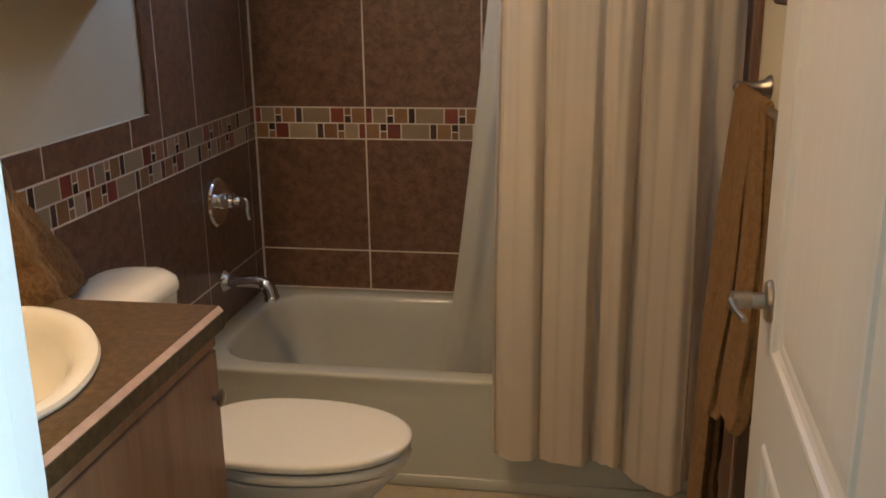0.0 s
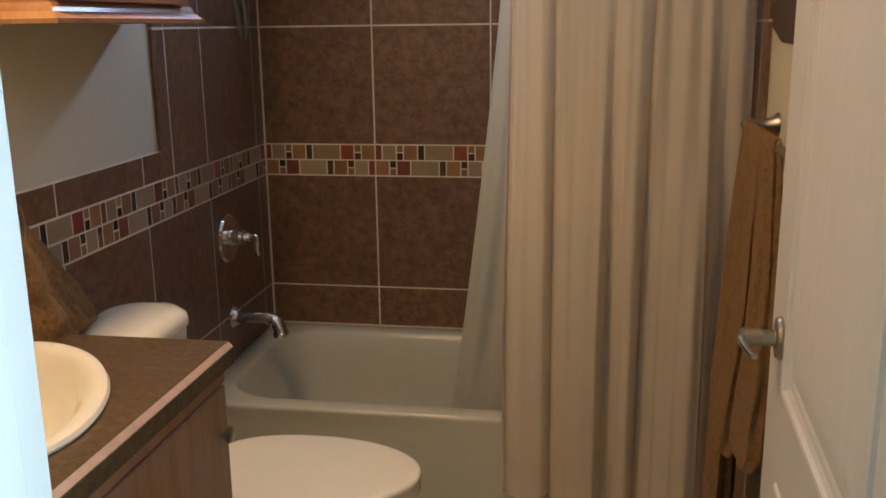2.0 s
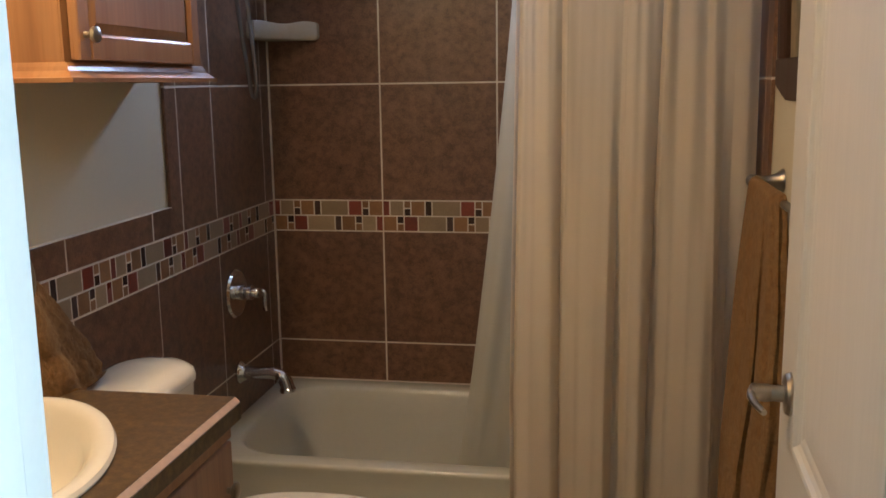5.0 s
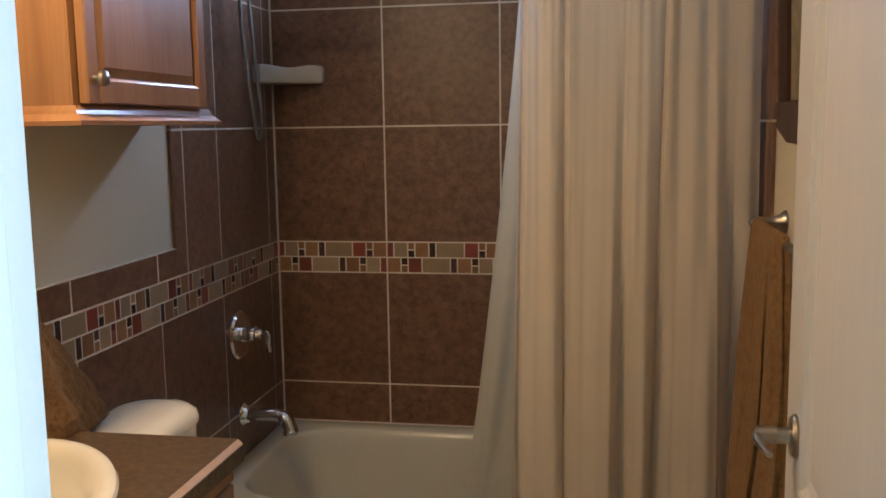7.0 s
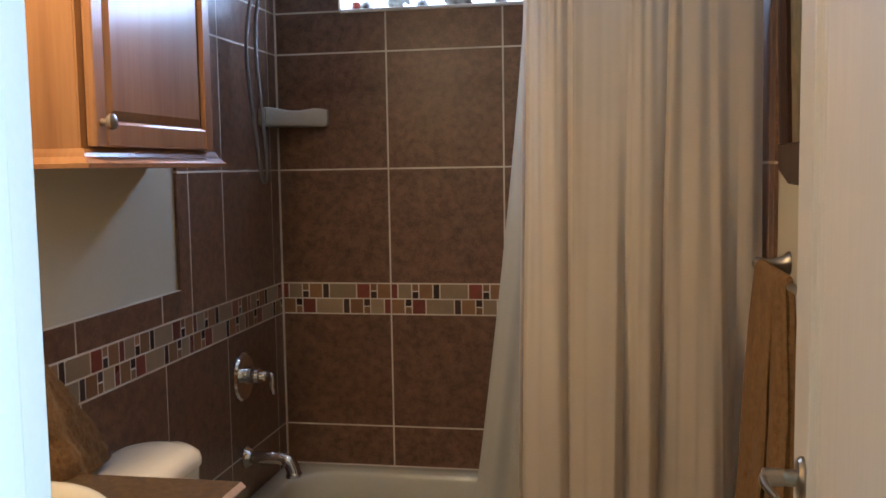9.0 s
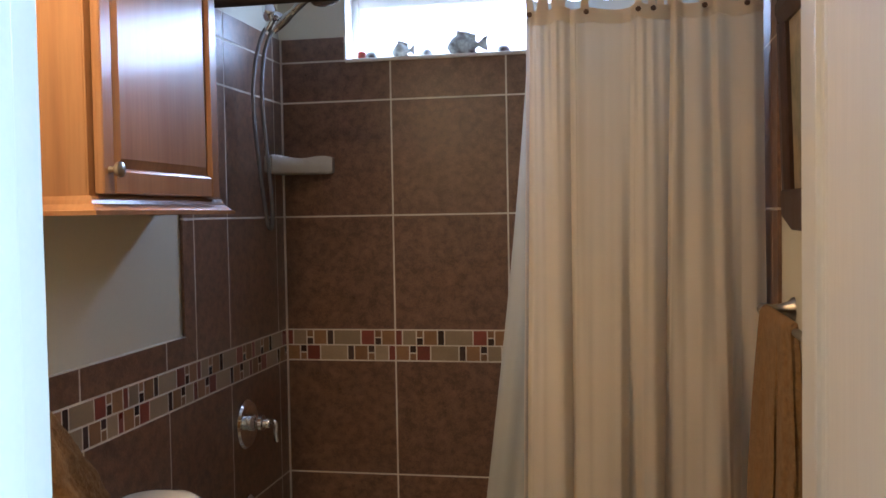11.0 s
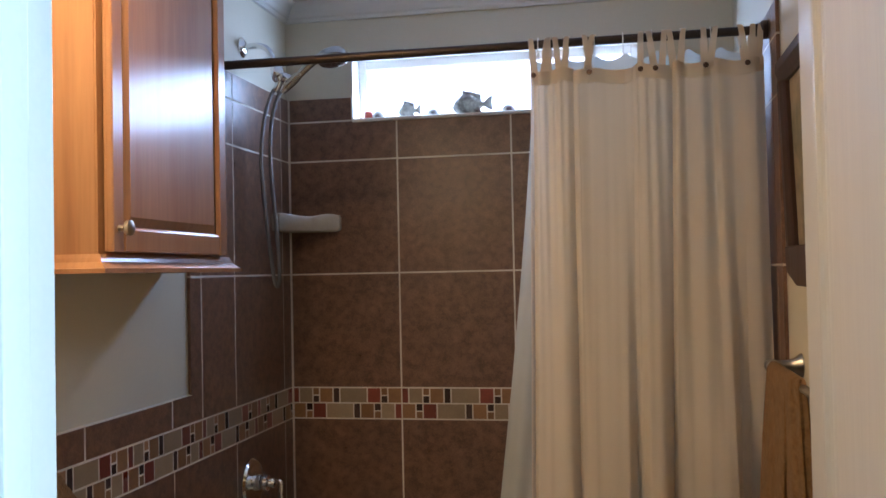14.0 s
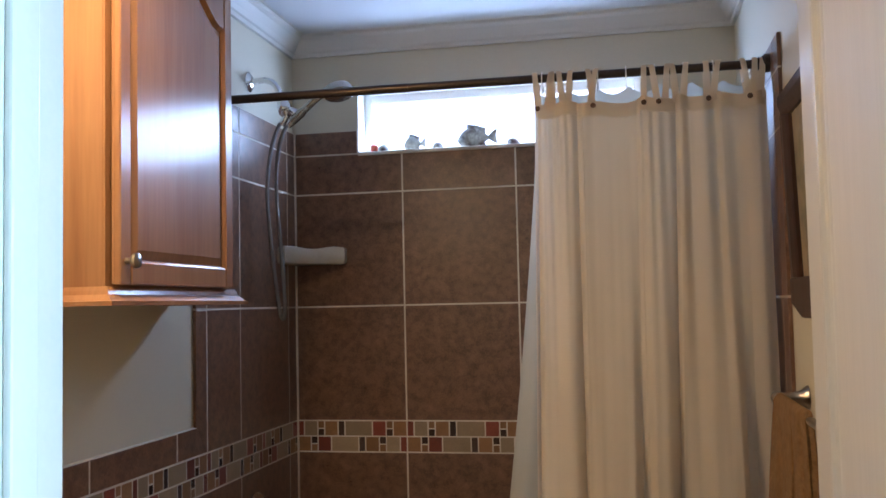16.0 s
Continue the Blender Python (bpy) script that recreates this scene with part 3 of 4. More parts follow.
ys = [DY0 + ST + (DY1 - DY0 - 2 * ST) * k / 24 for k in range(25)]
part("rail", rings([[(FX0, y, arch(y)) for y in ys] + [(FX0, y, DZ1) for y in ys[::-1]], [(FX1, y, arch(y) + 0.008) for y in ys] + [(FX1, y, DZ1) for y in ys[::-1]]]), "wood", door)
g = 0.004
py = [DY0 + ST + g + (DY1 - DY0 - 2 * ST - 2 * g) * k / 24 for k in range(25)]
iy = [DY0 + ST + g + 0.020 + (DY1 - DY0 - 2 * ST - 2 * g - 0.040) * k / 24 for k in range(25)]
zb = DZ0 + ST + g
part("door_panel", rings([[(FX0, y, zb) for y in py] + [(FX0, y, arch(y, g)) for y in py[::-1]],
                          [(FX0 + 0.002, y, zb) for y in py] + [(FX0 + 0.002, y, arch(y, g)) for y in py[::-1]],
                          [(FX1 - 0.003, y, zb + 0.020) for y in iy] + [(FX1 - 0.003, y, arch(y, g + 0.019)) for y in iy[::-1]]]), "wood", door, "raised arched panel")
part("knob", turned([(0, 0.007), (0.011, 0.006), (0.015, 0.012), (0.019, 0.0155), (0.026, 0.0155), (0.030, 0.009)], (FX1, DY0 + 0.022, DZ0 + 0.047), (1, 0, 0), 18), "nickel", door,
     "brushed nickel round knob", True)
# ogee skirt under the cabinet
OG = [(-0.004, 0.038), (0.006, 0.038), (0.010, 0.030), (0.013, 0.022), (0.022, 0.014), (0.026, 0.010), (0.032, 0.009), (0.032, 0.0), (-0.004, 0.0)]
SZ = KZ0 - 0.032
o = OG
part("skirt", rings([[(-PB + 0.003, KY0 - d, SZ + h) for d, h in o], [(KX + 0.006 + d, KY0 - d, SZ + h) for d, h in o], [(KX + 0.006 + d, KY1 + d, SZ + h) for d, h in o],
                     [(-PB + 0.003, KY1 + d, SZ + h) for d, h in o]]), "wood", wallcab, "stepped ogee skirt")
part("underside", boxed(-PB + 0.004, KX + 0.008, KY0 + 0.003, KY1 - 0.003, SZ + 0.010, KZ0 - 0.001), "wood", wallcab)

# ---- vanity light above the mirror place, out of view ----
vl = thing("vanity_light", (0.0, -2.14, 2.12), "brushed nickel vanity light with three lit glass shades", "lamp")
part("back_plate", boxed(-PB + 0.001, 0.012, -2.42, -1.86, 2.10, 2.18, bevel=0.005), "nickel", vl)
for k in range(3):
    y = -1.98 - 0.16 * k
    part("arm", tube([(0.01, y, 2.14), (0.10, y, 2.17), (0.15, y, 2.165)], 0.008), "nickel", vl, smooth=True)
    part("socket", turned([(0, 0.018), (0.03, 0.02)], (0.15, y, 2.165), (0, 0, -1), 14), "nickel", vl, smooth=True)
    part("shade", rings([[(0.15 + q * math.cos(2 * math.pi * k2 / 20), y + q * math.sin(2 * math.pi * k2 / 20), z) for k2 in range(20)] for q, z in ((0.021, 2.150), (0.034, 2.142), (0.046, 2.125))], cap_start=False, cap_end=False),
         "shade", vl, "lit frosted glass shade", True)

# ---- trim around the added ceiling fill, out of view ----
dome = thing("ceiling_fill_trim", (LX, LY, ZC), "round nickel trim of an added, unseen warm fill light in the ceiling", "lamp")
ring_out = [(LX + 0.125 * math.cos(2 * math.pi * k / 28), LY + 0.125 * math.sin(2 * math.pi * k / 28)) for k in range(28)]
ring_hole = [(LX + 0.100 * math.cos(2 * math.pi * k / 28), LY + 0.100 * math.sin(2 * math.pi * k / 28)) for k in range(28)]
part("trim", rings([[(*p, ZC - 0.001) for p in ring_out], [(*p, ZC - 0.010) for p in ring_out], [(*p, ZC - 0.010) for p in ring_hole], [(*p, ZC - 0.001) for p in ring_hole]], cap_start=False, cap_end=False),
     "nickel", dome, smooth=True)

# ---- shower ----
SY = -0.395
valve = thing("shower_valve", (0, SY, 0.834), "chrome tub and shower valve with a lever on a round plate", "tap")
part("escutcheon", turned([(0.0, 0.080), (0.004, 0.080), (0.011, 0.074), (0.014, 0.056), (0.010, 0.040), (0.014, 0.030)], (0.001, SY, 0.830), (1, 0, 0), 36), "chrome", valve, smooth=True)
part("stem", turned([(0.0, 0.027), (0.024, 0.025), (0.026, 0.020), (0.034, 0.020), (0.036, 0.027), (0.046, 0.025), (0.049, 0.014), (0.058, 0.012), (0.061, 0.017), (0.068, 0.015), (0.072, 0.008)],
                    (0.013, SY, 0.834), (1, 0, 0), 20), "chrome", valve, smooth=True)
part("lever", tube(smooth_path([(0.080, SY, 0.838), (0.096, SY, 0.840), (0.103, SY, 0.830), (0.101, SY, 0.803), (0.104, SY, 0.776)], 5), [0.007] * 12 + [0.008] * 9), "chrome", valve, smooth=True)
spout = thing("tub_spout", (0, SY, 0.56), "curved chrome bathtub spout on the tile", "tap")
part("flange", turned([(0, 0.037), (0.006, 0.037), (0.014, 0.030), (0.022, 0.026)], (0.001, SY, 0.562), (1, 0, 0), 24), "chrome", spout, smooth=True)
part("spout", tube(smooth_path([(0.02, SY, 0.562), (0.07, SY, 0.564), (0.118, SY, 0.564), (0.150, SY, 0.552), (0.164, SY, 0.525), (0.167, SY, 0.503)], 6), [0.0205] * 16 + [0.0225] * 11 + [0.026] * 4, 16), "chrome", spout, smooth=True)

shower = thing("hand_shower_set", (0, SY, 2.24), "chrome shower arm with a hand shower and looped hose", "shower")
part("wall_flange", turned([(0, 0.033), (0.004, 0.033), (0.012, 0.022), (0.016, 0.012)], (-0.009, SY, 2.238), (1, 0, 0), 24), "chrome", shower, smooth=True)
part("arm", tube(smooth_path([(0.0, SY, 2.238), (0.05, SY, 2.240), (0.085, SY, 2.220), (0.108, SY, 2.165)], 6), 0.0105, 12), "chrome", shower, smooth=True)
part("diverter", tube([(0.106, SY, 2.172), (0.113, SY, 2.152), (0.118, SY, 2.130), (0.120, SY, 2.118)], [0.017, 0.023, 0.023, 0.015], 16), "chrome", shower, smooth=True)
part("holder", tube([(0.118, SY, 2.135), (0.140, SY, 2.130), (0.156, SY, 2.118)], [0.014, 0.017, 0.021], 14), "chrome", shower, smooth=True)
part("diverter_knob", turned([(0, 0.010), (0.012, 0.010), (0.014, 0.015), (0.024, 0.014), (0.027, 0.008)], (0.116, SY - 0.018, 2.140), (0.35, -0.9, 0.2), 16), "chrome", shower, smooth=True)
part("hose_nut", tube([(0.121, SY, 2.120), (0.112, SY - 0.001, 2.100), (0.104, SY - 0.002, 2.088)], [0.013, 0.012, 0.009], 12), "chrome", shower, smooth=True)
part("hose_nut", tube([(0.150, SY - 0.010, 2.108), (0.140, SY - 0.010, 2.093), (0.130, SY - 0.011, 2.082)], [0.015, 0.013, 0.009], 12), "chrome", shower, smooth=True)
wand = part("hand_shower", tube(smooth_path([(0.143, SY - 0.01, 2.098), (0.170, SY - 0.012, 2.118), (0.215, SY - 0.014, 2.155), (0.252, SY - 0.014, 2.182), (0.282, SY - 0.014, 2.194)], 5),
                                [0.015] * 7 + [0.012] * 7 + [0.014] * 4 + [0.018] * 3, 14), "dark_chrome", shower, smooth=True)
part("spray_face", turned([(-0.024, 0.018), (-0.018, 0.042), (-0.004, 0.050), (0.008, 0.050), (0.012, 0.044), (0.013, 0.01)], (0.305, SY - 0.014, 2.181), (0.25, -0.2, -0.94), 26), "dark_chrome", wand, smooth=True)
part("hose", tube(smooth_path([(0.118, SY, 2.112), (0.090, SY - 0.004, 2.075), (0.066, SY - 0.006, 1.99), (0.052, SY, 1.86), (0.058, SY + 0.02, 1.68), (0.072, SY + 0.03, 1.53), (0.080, SY + 0.035, 1.468),
                               (0.092, SY + 0.035, 1.468), (0.096, SY + 0.03, 1.53), (0.090, SY + 0.02, 1.68), (0.084, SY, 1.86), (0.094, SY - 0.01, 1.99), (0.118, SY - 0.012, 2.07), (0.143, SY - 0.01, 2.098)], 8),
                  0.0066, 8), "hose", shower, smooth=True)

dish = thing("soap_dish", (0.08, -0.08, 1.68), "ivory ceramic corner soap dish on the tile", "soap dish")


def corner_loop(r, z, dip=0.0):
    """A corner shelf: straight, slightly hollow front with square ends."""
    pts = [(0.001, -0.001), (0.196 - r, -0.001), (0.196 - r, -0.030 - 0.2 * r)]
    for k in range(1, 12):
        t = k / 12
        hollow = 0.014 * math.sin(math.pi * t)
        pts.append((0.196 - r - (0.164 - r) * t - 0.7 * hollow, -0.030 - (0.152 - 1.1 * r) * t + 0.7 * hollow))
    pts += [(0.030, -0.184 + r), (0.001, -0.184 + r)]
    return [(x, y, z + dip * math.sin(6 * x / 0.196 * math.pi / 2)) for x, y in pts]


part("shelf", rings([corner_loop(0.016, 1.648), corner_loop(0.005, 1.652), corner_loop(0.0, 1.660), corner_loop(0.0, 1.702, 0.005), corner_loop(0.005, 1.707, 0.005), corner_loop(0.014, 1.707, 0.005), corner_loop(0.022, 1.704),
                     corner_loop(0.05, 1.690), corner_loop(0.10, 1.688)]), "ceramic", dish, smooth=True)

# ---- curtain rod, curtain and liner ----
RY, RZ = -0.78, 2.090
rod = thing("curtain_rod", (0.77, RY, RZ), "dark bronze shower curtain rod across the tub", "curtain rod")
part("rod", tube([(0.012, RY, RZ), (0.62, RY, RZ)], 0.0125, 16), "bronze", rod, smooth=True)
part("rod", tube([(0.60, RY, RZ), (XR - 0.012, RY, RZ)], 0.0115, 16), "bronze", rod, smooth=True)
for x, s in ((0.001, 1), (XR - 0.001, -1)):
    part("end_cap", turned([(0, 0.024), (0.012, 0.024), (0.018, 0.018), (0.03, 0.015)], (x, RY, RZ), (s, 0, 0), 20), "bronze", rod, smooth=True)

# the cloth's folds, from the free edge to the wall: x and how far each line stands forward (0 back, 1 front);
# a crease is a line where the cloth doubles back sharply
TOP_X = (0.966, 0.974, 0.992, 1.018, 1.044, 1.078, 1.076, 1.092, 1.118, 1.165, 1.205, 1.226, 1.236, 1.250, 1.274, 1.330, 1.326, 1.336, 1.362, 1.396, 1.420, 1.436, 1.470, 1.492, 1.520, 1.548)
TOP_D = (0.55, 0.40, 0.85, 0.60, 0.90, 0.45, 0.52, 0.80, 0.52, 0.42, 0.45, 0.55, 0.75, 0.95, 0.90, 0.15, 0.40, 0.85, 0.45, 0.75, 0.30, 0.70, 0.45, 0.60, 0.85, 0.30)
LOW_X = (0.944, 0.953, 0.966, 0.998, 1.050, 1.078, 1.070, 1.080, 1.116, 1.160, 1.190, 1.212, 1.224, 1.250, 1.276, 1.304, 1.297, 1.308, 1.345, 1.392, 1.430, 1.456, 1.470, 1.490, 1.524, 1.553)
LOW_D = (0.50, 0.30, 0.55, 0.70, 0.80, 0.10, 0.18, 0.50, 0.74, 0.92, 0.96, 0.30, 0.42, 0.74, 0.84, 0.00, 0.12, 0.34, 0.60, 0.94, 1.14, 1.00, 0.30, 0.04, 0.06, 0.00)
CREASES = (1, 5, 6, 15, 16, 23)
HEAD = 2.018


def fold_at(u, low):
    """Where the cloth stands at u across it: x, and how far forward."""
    s = u * (len(TOP_X) - 1)
    i = min(int(s), len(TOP_X) - 2)
    k = s - i
    if i in CREASES and i + 1 not in CREASES:
        e = math.sin(k * math.pi / 2)
    elif i + 1 in CREASES and i not in CREASES:
        e = 1 - math.cos(k * math.pi / 2)
    else:
        e = k * k * (3 - 2 * k)
    ease = low * low * (3 - 2 * low)
    x = (TOP_X[i] + (TOP_X[i + 1] - TOP_X[i]) * k) * (1 - low) + (LOW_X[i] + (LOW_X[i + 1] - LOW_X[i]) * k) * low
    return x, (TOP_D[i] + (TOP_D[i + 1] - TOP_D[i]) * e) * (1 - ease) + (LOW_D[i] + (LOW_D[i + 1] - LOW_D[i]) * e) * ease


def hem(u):
    return 0.222 - 0.054 * min(1, max(0, (u - 0.60) / 0.12)) + 0.005 * math.sin(u * 38) + 0.0008 * math.sin(u * 131)


def sag(u):
    """How far the heading droops between its tabs."""
    return 0.010 * math.sin(math.pi * (6 * u % 1)) + 0.007 * math.exp(-((u - 0.36) / 0.06) ** 2)


NU, NV = 400, 72
bm = bmesh.new()
grid = []
for j in range(NV + 1):
    v = j / NV
    row = []
    for i in range(NU + 1):
        u = i / NU
        w = u + 0.004 * noise.noise(Vector((u * 9, v * 3.2, 7.0))) * min(1, v * 3) * min(1, 12 * u, 12 * (1 - u))
        x, f = fold_at(w, min(1, v * 1.35))
        f += 0.14 * noise.noise(Vector((x * 9, v * 3.5, 4.0))) * min(1, 4 * v)
        z = HEAD - sag(u) * (1 - v) + (hem(u) - HEAD) * v
        depth = 0.034 + 0.050 * min(1, v * 1.7)
        y = -0.786 - 0.006 * min(1, v * 2.5) - depth * f
        y += 0.0008 * noise.noise(Vector((x * 75, v * 2.0, 11.0))) * min(1, v * 6) + 0.0035 * noise.noise(Vector((x * 14, v * 7, 2.0)))
        y -= 0.0045 * math.sin(x * 260 + 2 * math.sin(x * 31)) * math.exp(-5.0 * v) * (1 if x < 1.09 or 1.235 < x < 1.36 else 0.04) * min(1, v * 30)
        row.append(bm.verts.new((min(x, XR - 0.005), min(y, -0.783), z)))
    grid.append(row)
for a, b in zip(grid, grid[1:]):
    for i in range(NU):
        bm.faces.new((a[i], a[i + 1], b[i + 1], b[i]))
curtain = thing("shower_curtain", (1.24, -0.82, 1.1), "beige cotton tab-top shower curtain drawn to one side", "curtain")
cloth_part = part("cloth", bm, "curtain", curtain, smooth=True)
bm = bmesh.new()
rows = []
for z, off in ((HEAD + 0.002, 0.0), (HEAD + 0.002, 0.004), (HEAD - 0.034, 0.0045), (HEAD - 0.034, 0.001)):
    row = []
    for i in range(NU + 1):
        u = i / NU
        x, f = fold_at(u, 0.0)
        row.append(bm.verts.new((x, -0.7865 - 0.034 * f - off, z - sag(u))))
    rows.append(row)
for a, b in zip(rows, rows[1:]):
    for i in range(NU):
        bm.faces.new((a[i], a[i + 1], b[i + 1], b[i]))
part("header_band", bm, "curtain", curtain, smooth=True)
for k, (xb, lean, btn) in enumerate(((0.975, -0.010, 1), (0.998, 0.014, 0), (1.012, 0.0, 0), (1.040, -0.012, 0), (1.052, 0.010, 0), (1.118, -0.014, 1), (1.108, 0.022, 0), (1.246, 0.004, 1), (1.283, -0.018, 1),
                                     (1.300, 0.010, 0), (1.330, -0.012, 0), (1.345, 0.012, 0), (1.406, -0.002, 1), (1.418, 0.020, 0), (1.506, -0.014, 1), (1.518, 0.008, 0), (1.534, 0.012, 0))):
    w = 0.0085
    bm = bmesh.new()
    strip = []
    for q in range(15):
        a = q / 14
        if a < 0.35:
            k2 = a / 0.35
            y, z = -0.806 + 0.006 * k2, HEAD - 0.02 + (RZ + 0.002 - HEAD + 0.02) * k2
        elif a < 0.65:
            k2 = (a - 0.35) / 0.3 * math.pi
            y, z = RY - 0.018 * math.cos(k2), RZ + 0.017 * math.sin(k2)
        else:
            k2 = (a - 0.65) / 0.35
            y, z = RY + 0.018 - 0.02 * k2, RZ + (HEAD - 0.02 - RZ) * k2
        xx = xb + lean * (1 - abs(a - 0.5) * 2)
        ww = w * (0.75 + 0.25 * abs(a - 0.5) * 2)
        strip.append([(xx - ww, y, z), (xx + ww, y, z), (xx + ww, y - 0.0016, z), (xx - ww, y - 0.0016, z)])
    part("tab", rings(strip, bm=bm), "curtain", curtain, smooth=True)
    if btn:
        part("button", turned([(0, 0.0065), (0.003, 0.007), (0.005, 0.005)], (xb, -0.824, HEAD - 0.018), (0, -1, 0), 14), "button", curtain, "dark brown wooden button", True)

bm = bmesh.new()
grid = []
for j in range(41):
    v = j / 40
    row = []
    for i in range(121):
        u = i / 120
        top, low = 0.968 + 0.565 * u, 0.742 + 0.75 * u
        x = top + (low - top) * v ** 1.25
        wave = math.sin(u * 41 + 1.2 + 1.5 * math.sin(u * 9)) * 0.55 + math.sin(u * 17 + 0.5 + 0.8 * v) * 0.5
        y = RY + 0.035 + 0.155 * min(1, v * 1.08) + 0.020 * wave * (0.35 + v) + 0.004 * noise.noise(Vector((u * 9, v * 6, 3)))
        z = RZ - 0.028 - 0.018 * abs(math.sin(u * math.pi * 7)) * (1 - v) + (0.20 - RZ + 0.028) * v
        y = min(y, -0.60)
        row.append(bm.verts.new((x, y, z)))
    grid.append(row)
for a, b in zip(grid, grid[1:]):
    for i in range(120):
        bm.faces.new((a[i], a[i + 1], b[i + 1], b[i]))
liner = thing("curtain_liner", (1.2, -0.66, 1.1), "pale grey translucent shower liner hanging inside the tub", "curtain liner")
part("sheet", bm, "liner", liner, smooth=True)
for k in range(8):
    x = 0.985 + 0.073 * k
    part("ring", tube([(x, RY + 0.006 + 0.019 * math.sin(a), RZ - 0.012 + 0.030 * math.cos(a)) for a in (2 * math.pi * q / 16 for q in range(17))], 0.0016, 6), "white_paint", liner, smooth=True)

# ---- bathroom door, folded back towards the right wall ----
HG, LT = Vector((1.445, -2.43, 0)), Vector((1.478, -1.65, 0))
W = (LT - HG).length
leaf = new("door_1")
leaf.matrix_basis = Matrix.Translation((HG.x, HG.y, FZ + 0.012)) @ Matrix.Rotation(math.atan2(LT.y - HG.y, LT.x - HG.x), 4, "Z")
tagged(leaf, "open white panelled interior door with a nickel lever", "door", kind="structure")


def leaf_part(name, bm, material, parent, label="", smooth=False):
    ob = link(name, bm, material, smooth)
    ob.parent = parent
    if label:
        ob["label"] = label
    return ob


# local: x along the leaf from the hinge, +y towards the room, z up
TH, DH = 0.035, 2.03
core = leaf_part("core", boxed(0.0, W, -TH, -0.008, 0, DH), "door_paint", leaf)
P0, P1 = 0.095, W - 0.155
Z_LOCK0, Z_LOCK1 = 0.715, 0.855
for x0, x1, z0, z1, nm in ((0, P0, 0, DH, "stile"), (P1, W, 0, DH, "stile"), (P0, P1, 0, 0.20, "rail"), (P0, P1, Z_LOCK0, Z_LOCK1, "rail"), (P0, P1, DH - 0.12, DH, "rail")):
    leaf_part(nm, boxed(x0, x1, -0.008, 0.0, z0, z1), "door_stile", leaf)
for z0, z1 in ((0.20, Z_LOCK0), (Z_LOCK1, DH - 0.12)):
    STEP = ((0.0, 0.0), (0.004, 0.0045), (0.010, 0.0060), (0.016, 0.0045), (0.020, -0.001), (0.026, -0.0045), (0.034, -0.0055), (0.040, -0.0075))
    loops = [[(P0 + d, h, z0 + d), (P1 - d, h, z0 + d), (P1 - d, h, z1 - d), (P0 + d, h, z1 - d)] for d, h in STEP]
    leaf_part("panel_moulding", rings(loops, cap_start=False, cap_end=False), "door_stile", leaf)
    leaf_part("panel", rings([[(P0 + d, h, z0 + d), (P1 - d, h, z0 + d), (P1 - d, h, z1 - d), (P0 + d, h, z1 - d)] for d, h in ((0.040, -0.0075), (0.07, -0.003), (0.085, -0.002))], cap_start=False), "door_paint", leaf)
KXL, KZL = W - 0.100, 0.930
handle = leaf_part("door_handle", turned([(0, 0.034), (0.004, 0.034), (0.009, 0.030), (0.011, 0.014)], (KXL, 0.0, KZL), (0, 1, 0), 28), "nickel", leaf, "brushed nickel lever handle", True)
leaf_part("spindle", turned([(0, 0.0135), (0.020, 0.0125), (0.022, 0.014), (0.048, 0.014), (0.051, 0.011)], (KXL, 0.010, KZL), (0, 1, 0), 18), "nickel", handle, smooth=True)
lp = smooth_path([(KXL + 0.004, 0.056, KZL), (KXL - 0.018, 0.060, KZL - 0.001), (KXL - 0.042, 0.055, KZL - 0.006), (KXL - 0.066, 0.046, KZL - 0.010)], 5)
leaf_part("lever", tube(lp, [0.0080 - 0.0035 * k / len(lp) for k in range(len(lp))], 12), "nickel", handle, smooth=True)
for z in (0.22, 1.0, 1.8):
    leaf_part("hinge", tube([(-0.004, -0.004, z - 0.045), (-0.004, -0.004, z + 0.045)], 0.006, 10), "nickel", leaf, smooth=True)

# ---- right wall: towel bar with towel, picture ----
BX, BZ, BY1, BY0 = 1.502, 1.275, -1.060, -1.640
bar = thing("towel_bar", (XR, -1.45, BZ), "brushed nickel towel bar on the painted wall", "towel bar")
for y in (BY1, BY0):
    part("post", turned([(0, 0.027), (0.005, 0.026), (0.014, 0.017), (0.030, 0.012), (0.050, 0.0105), (0.056, 0.013), (0.070, 0.014), (0.076, 0.010), (0.079, 0.004)], (XR + PB - 0.001, y, BZ), (-1, 0, 0), 20), "nickel", bar, smooth=True)
part("bar", tube([(BX, BY0, BZ), (BX, BY1, BZ)], 0.008, 12), "nickel", bar, smooth=True)


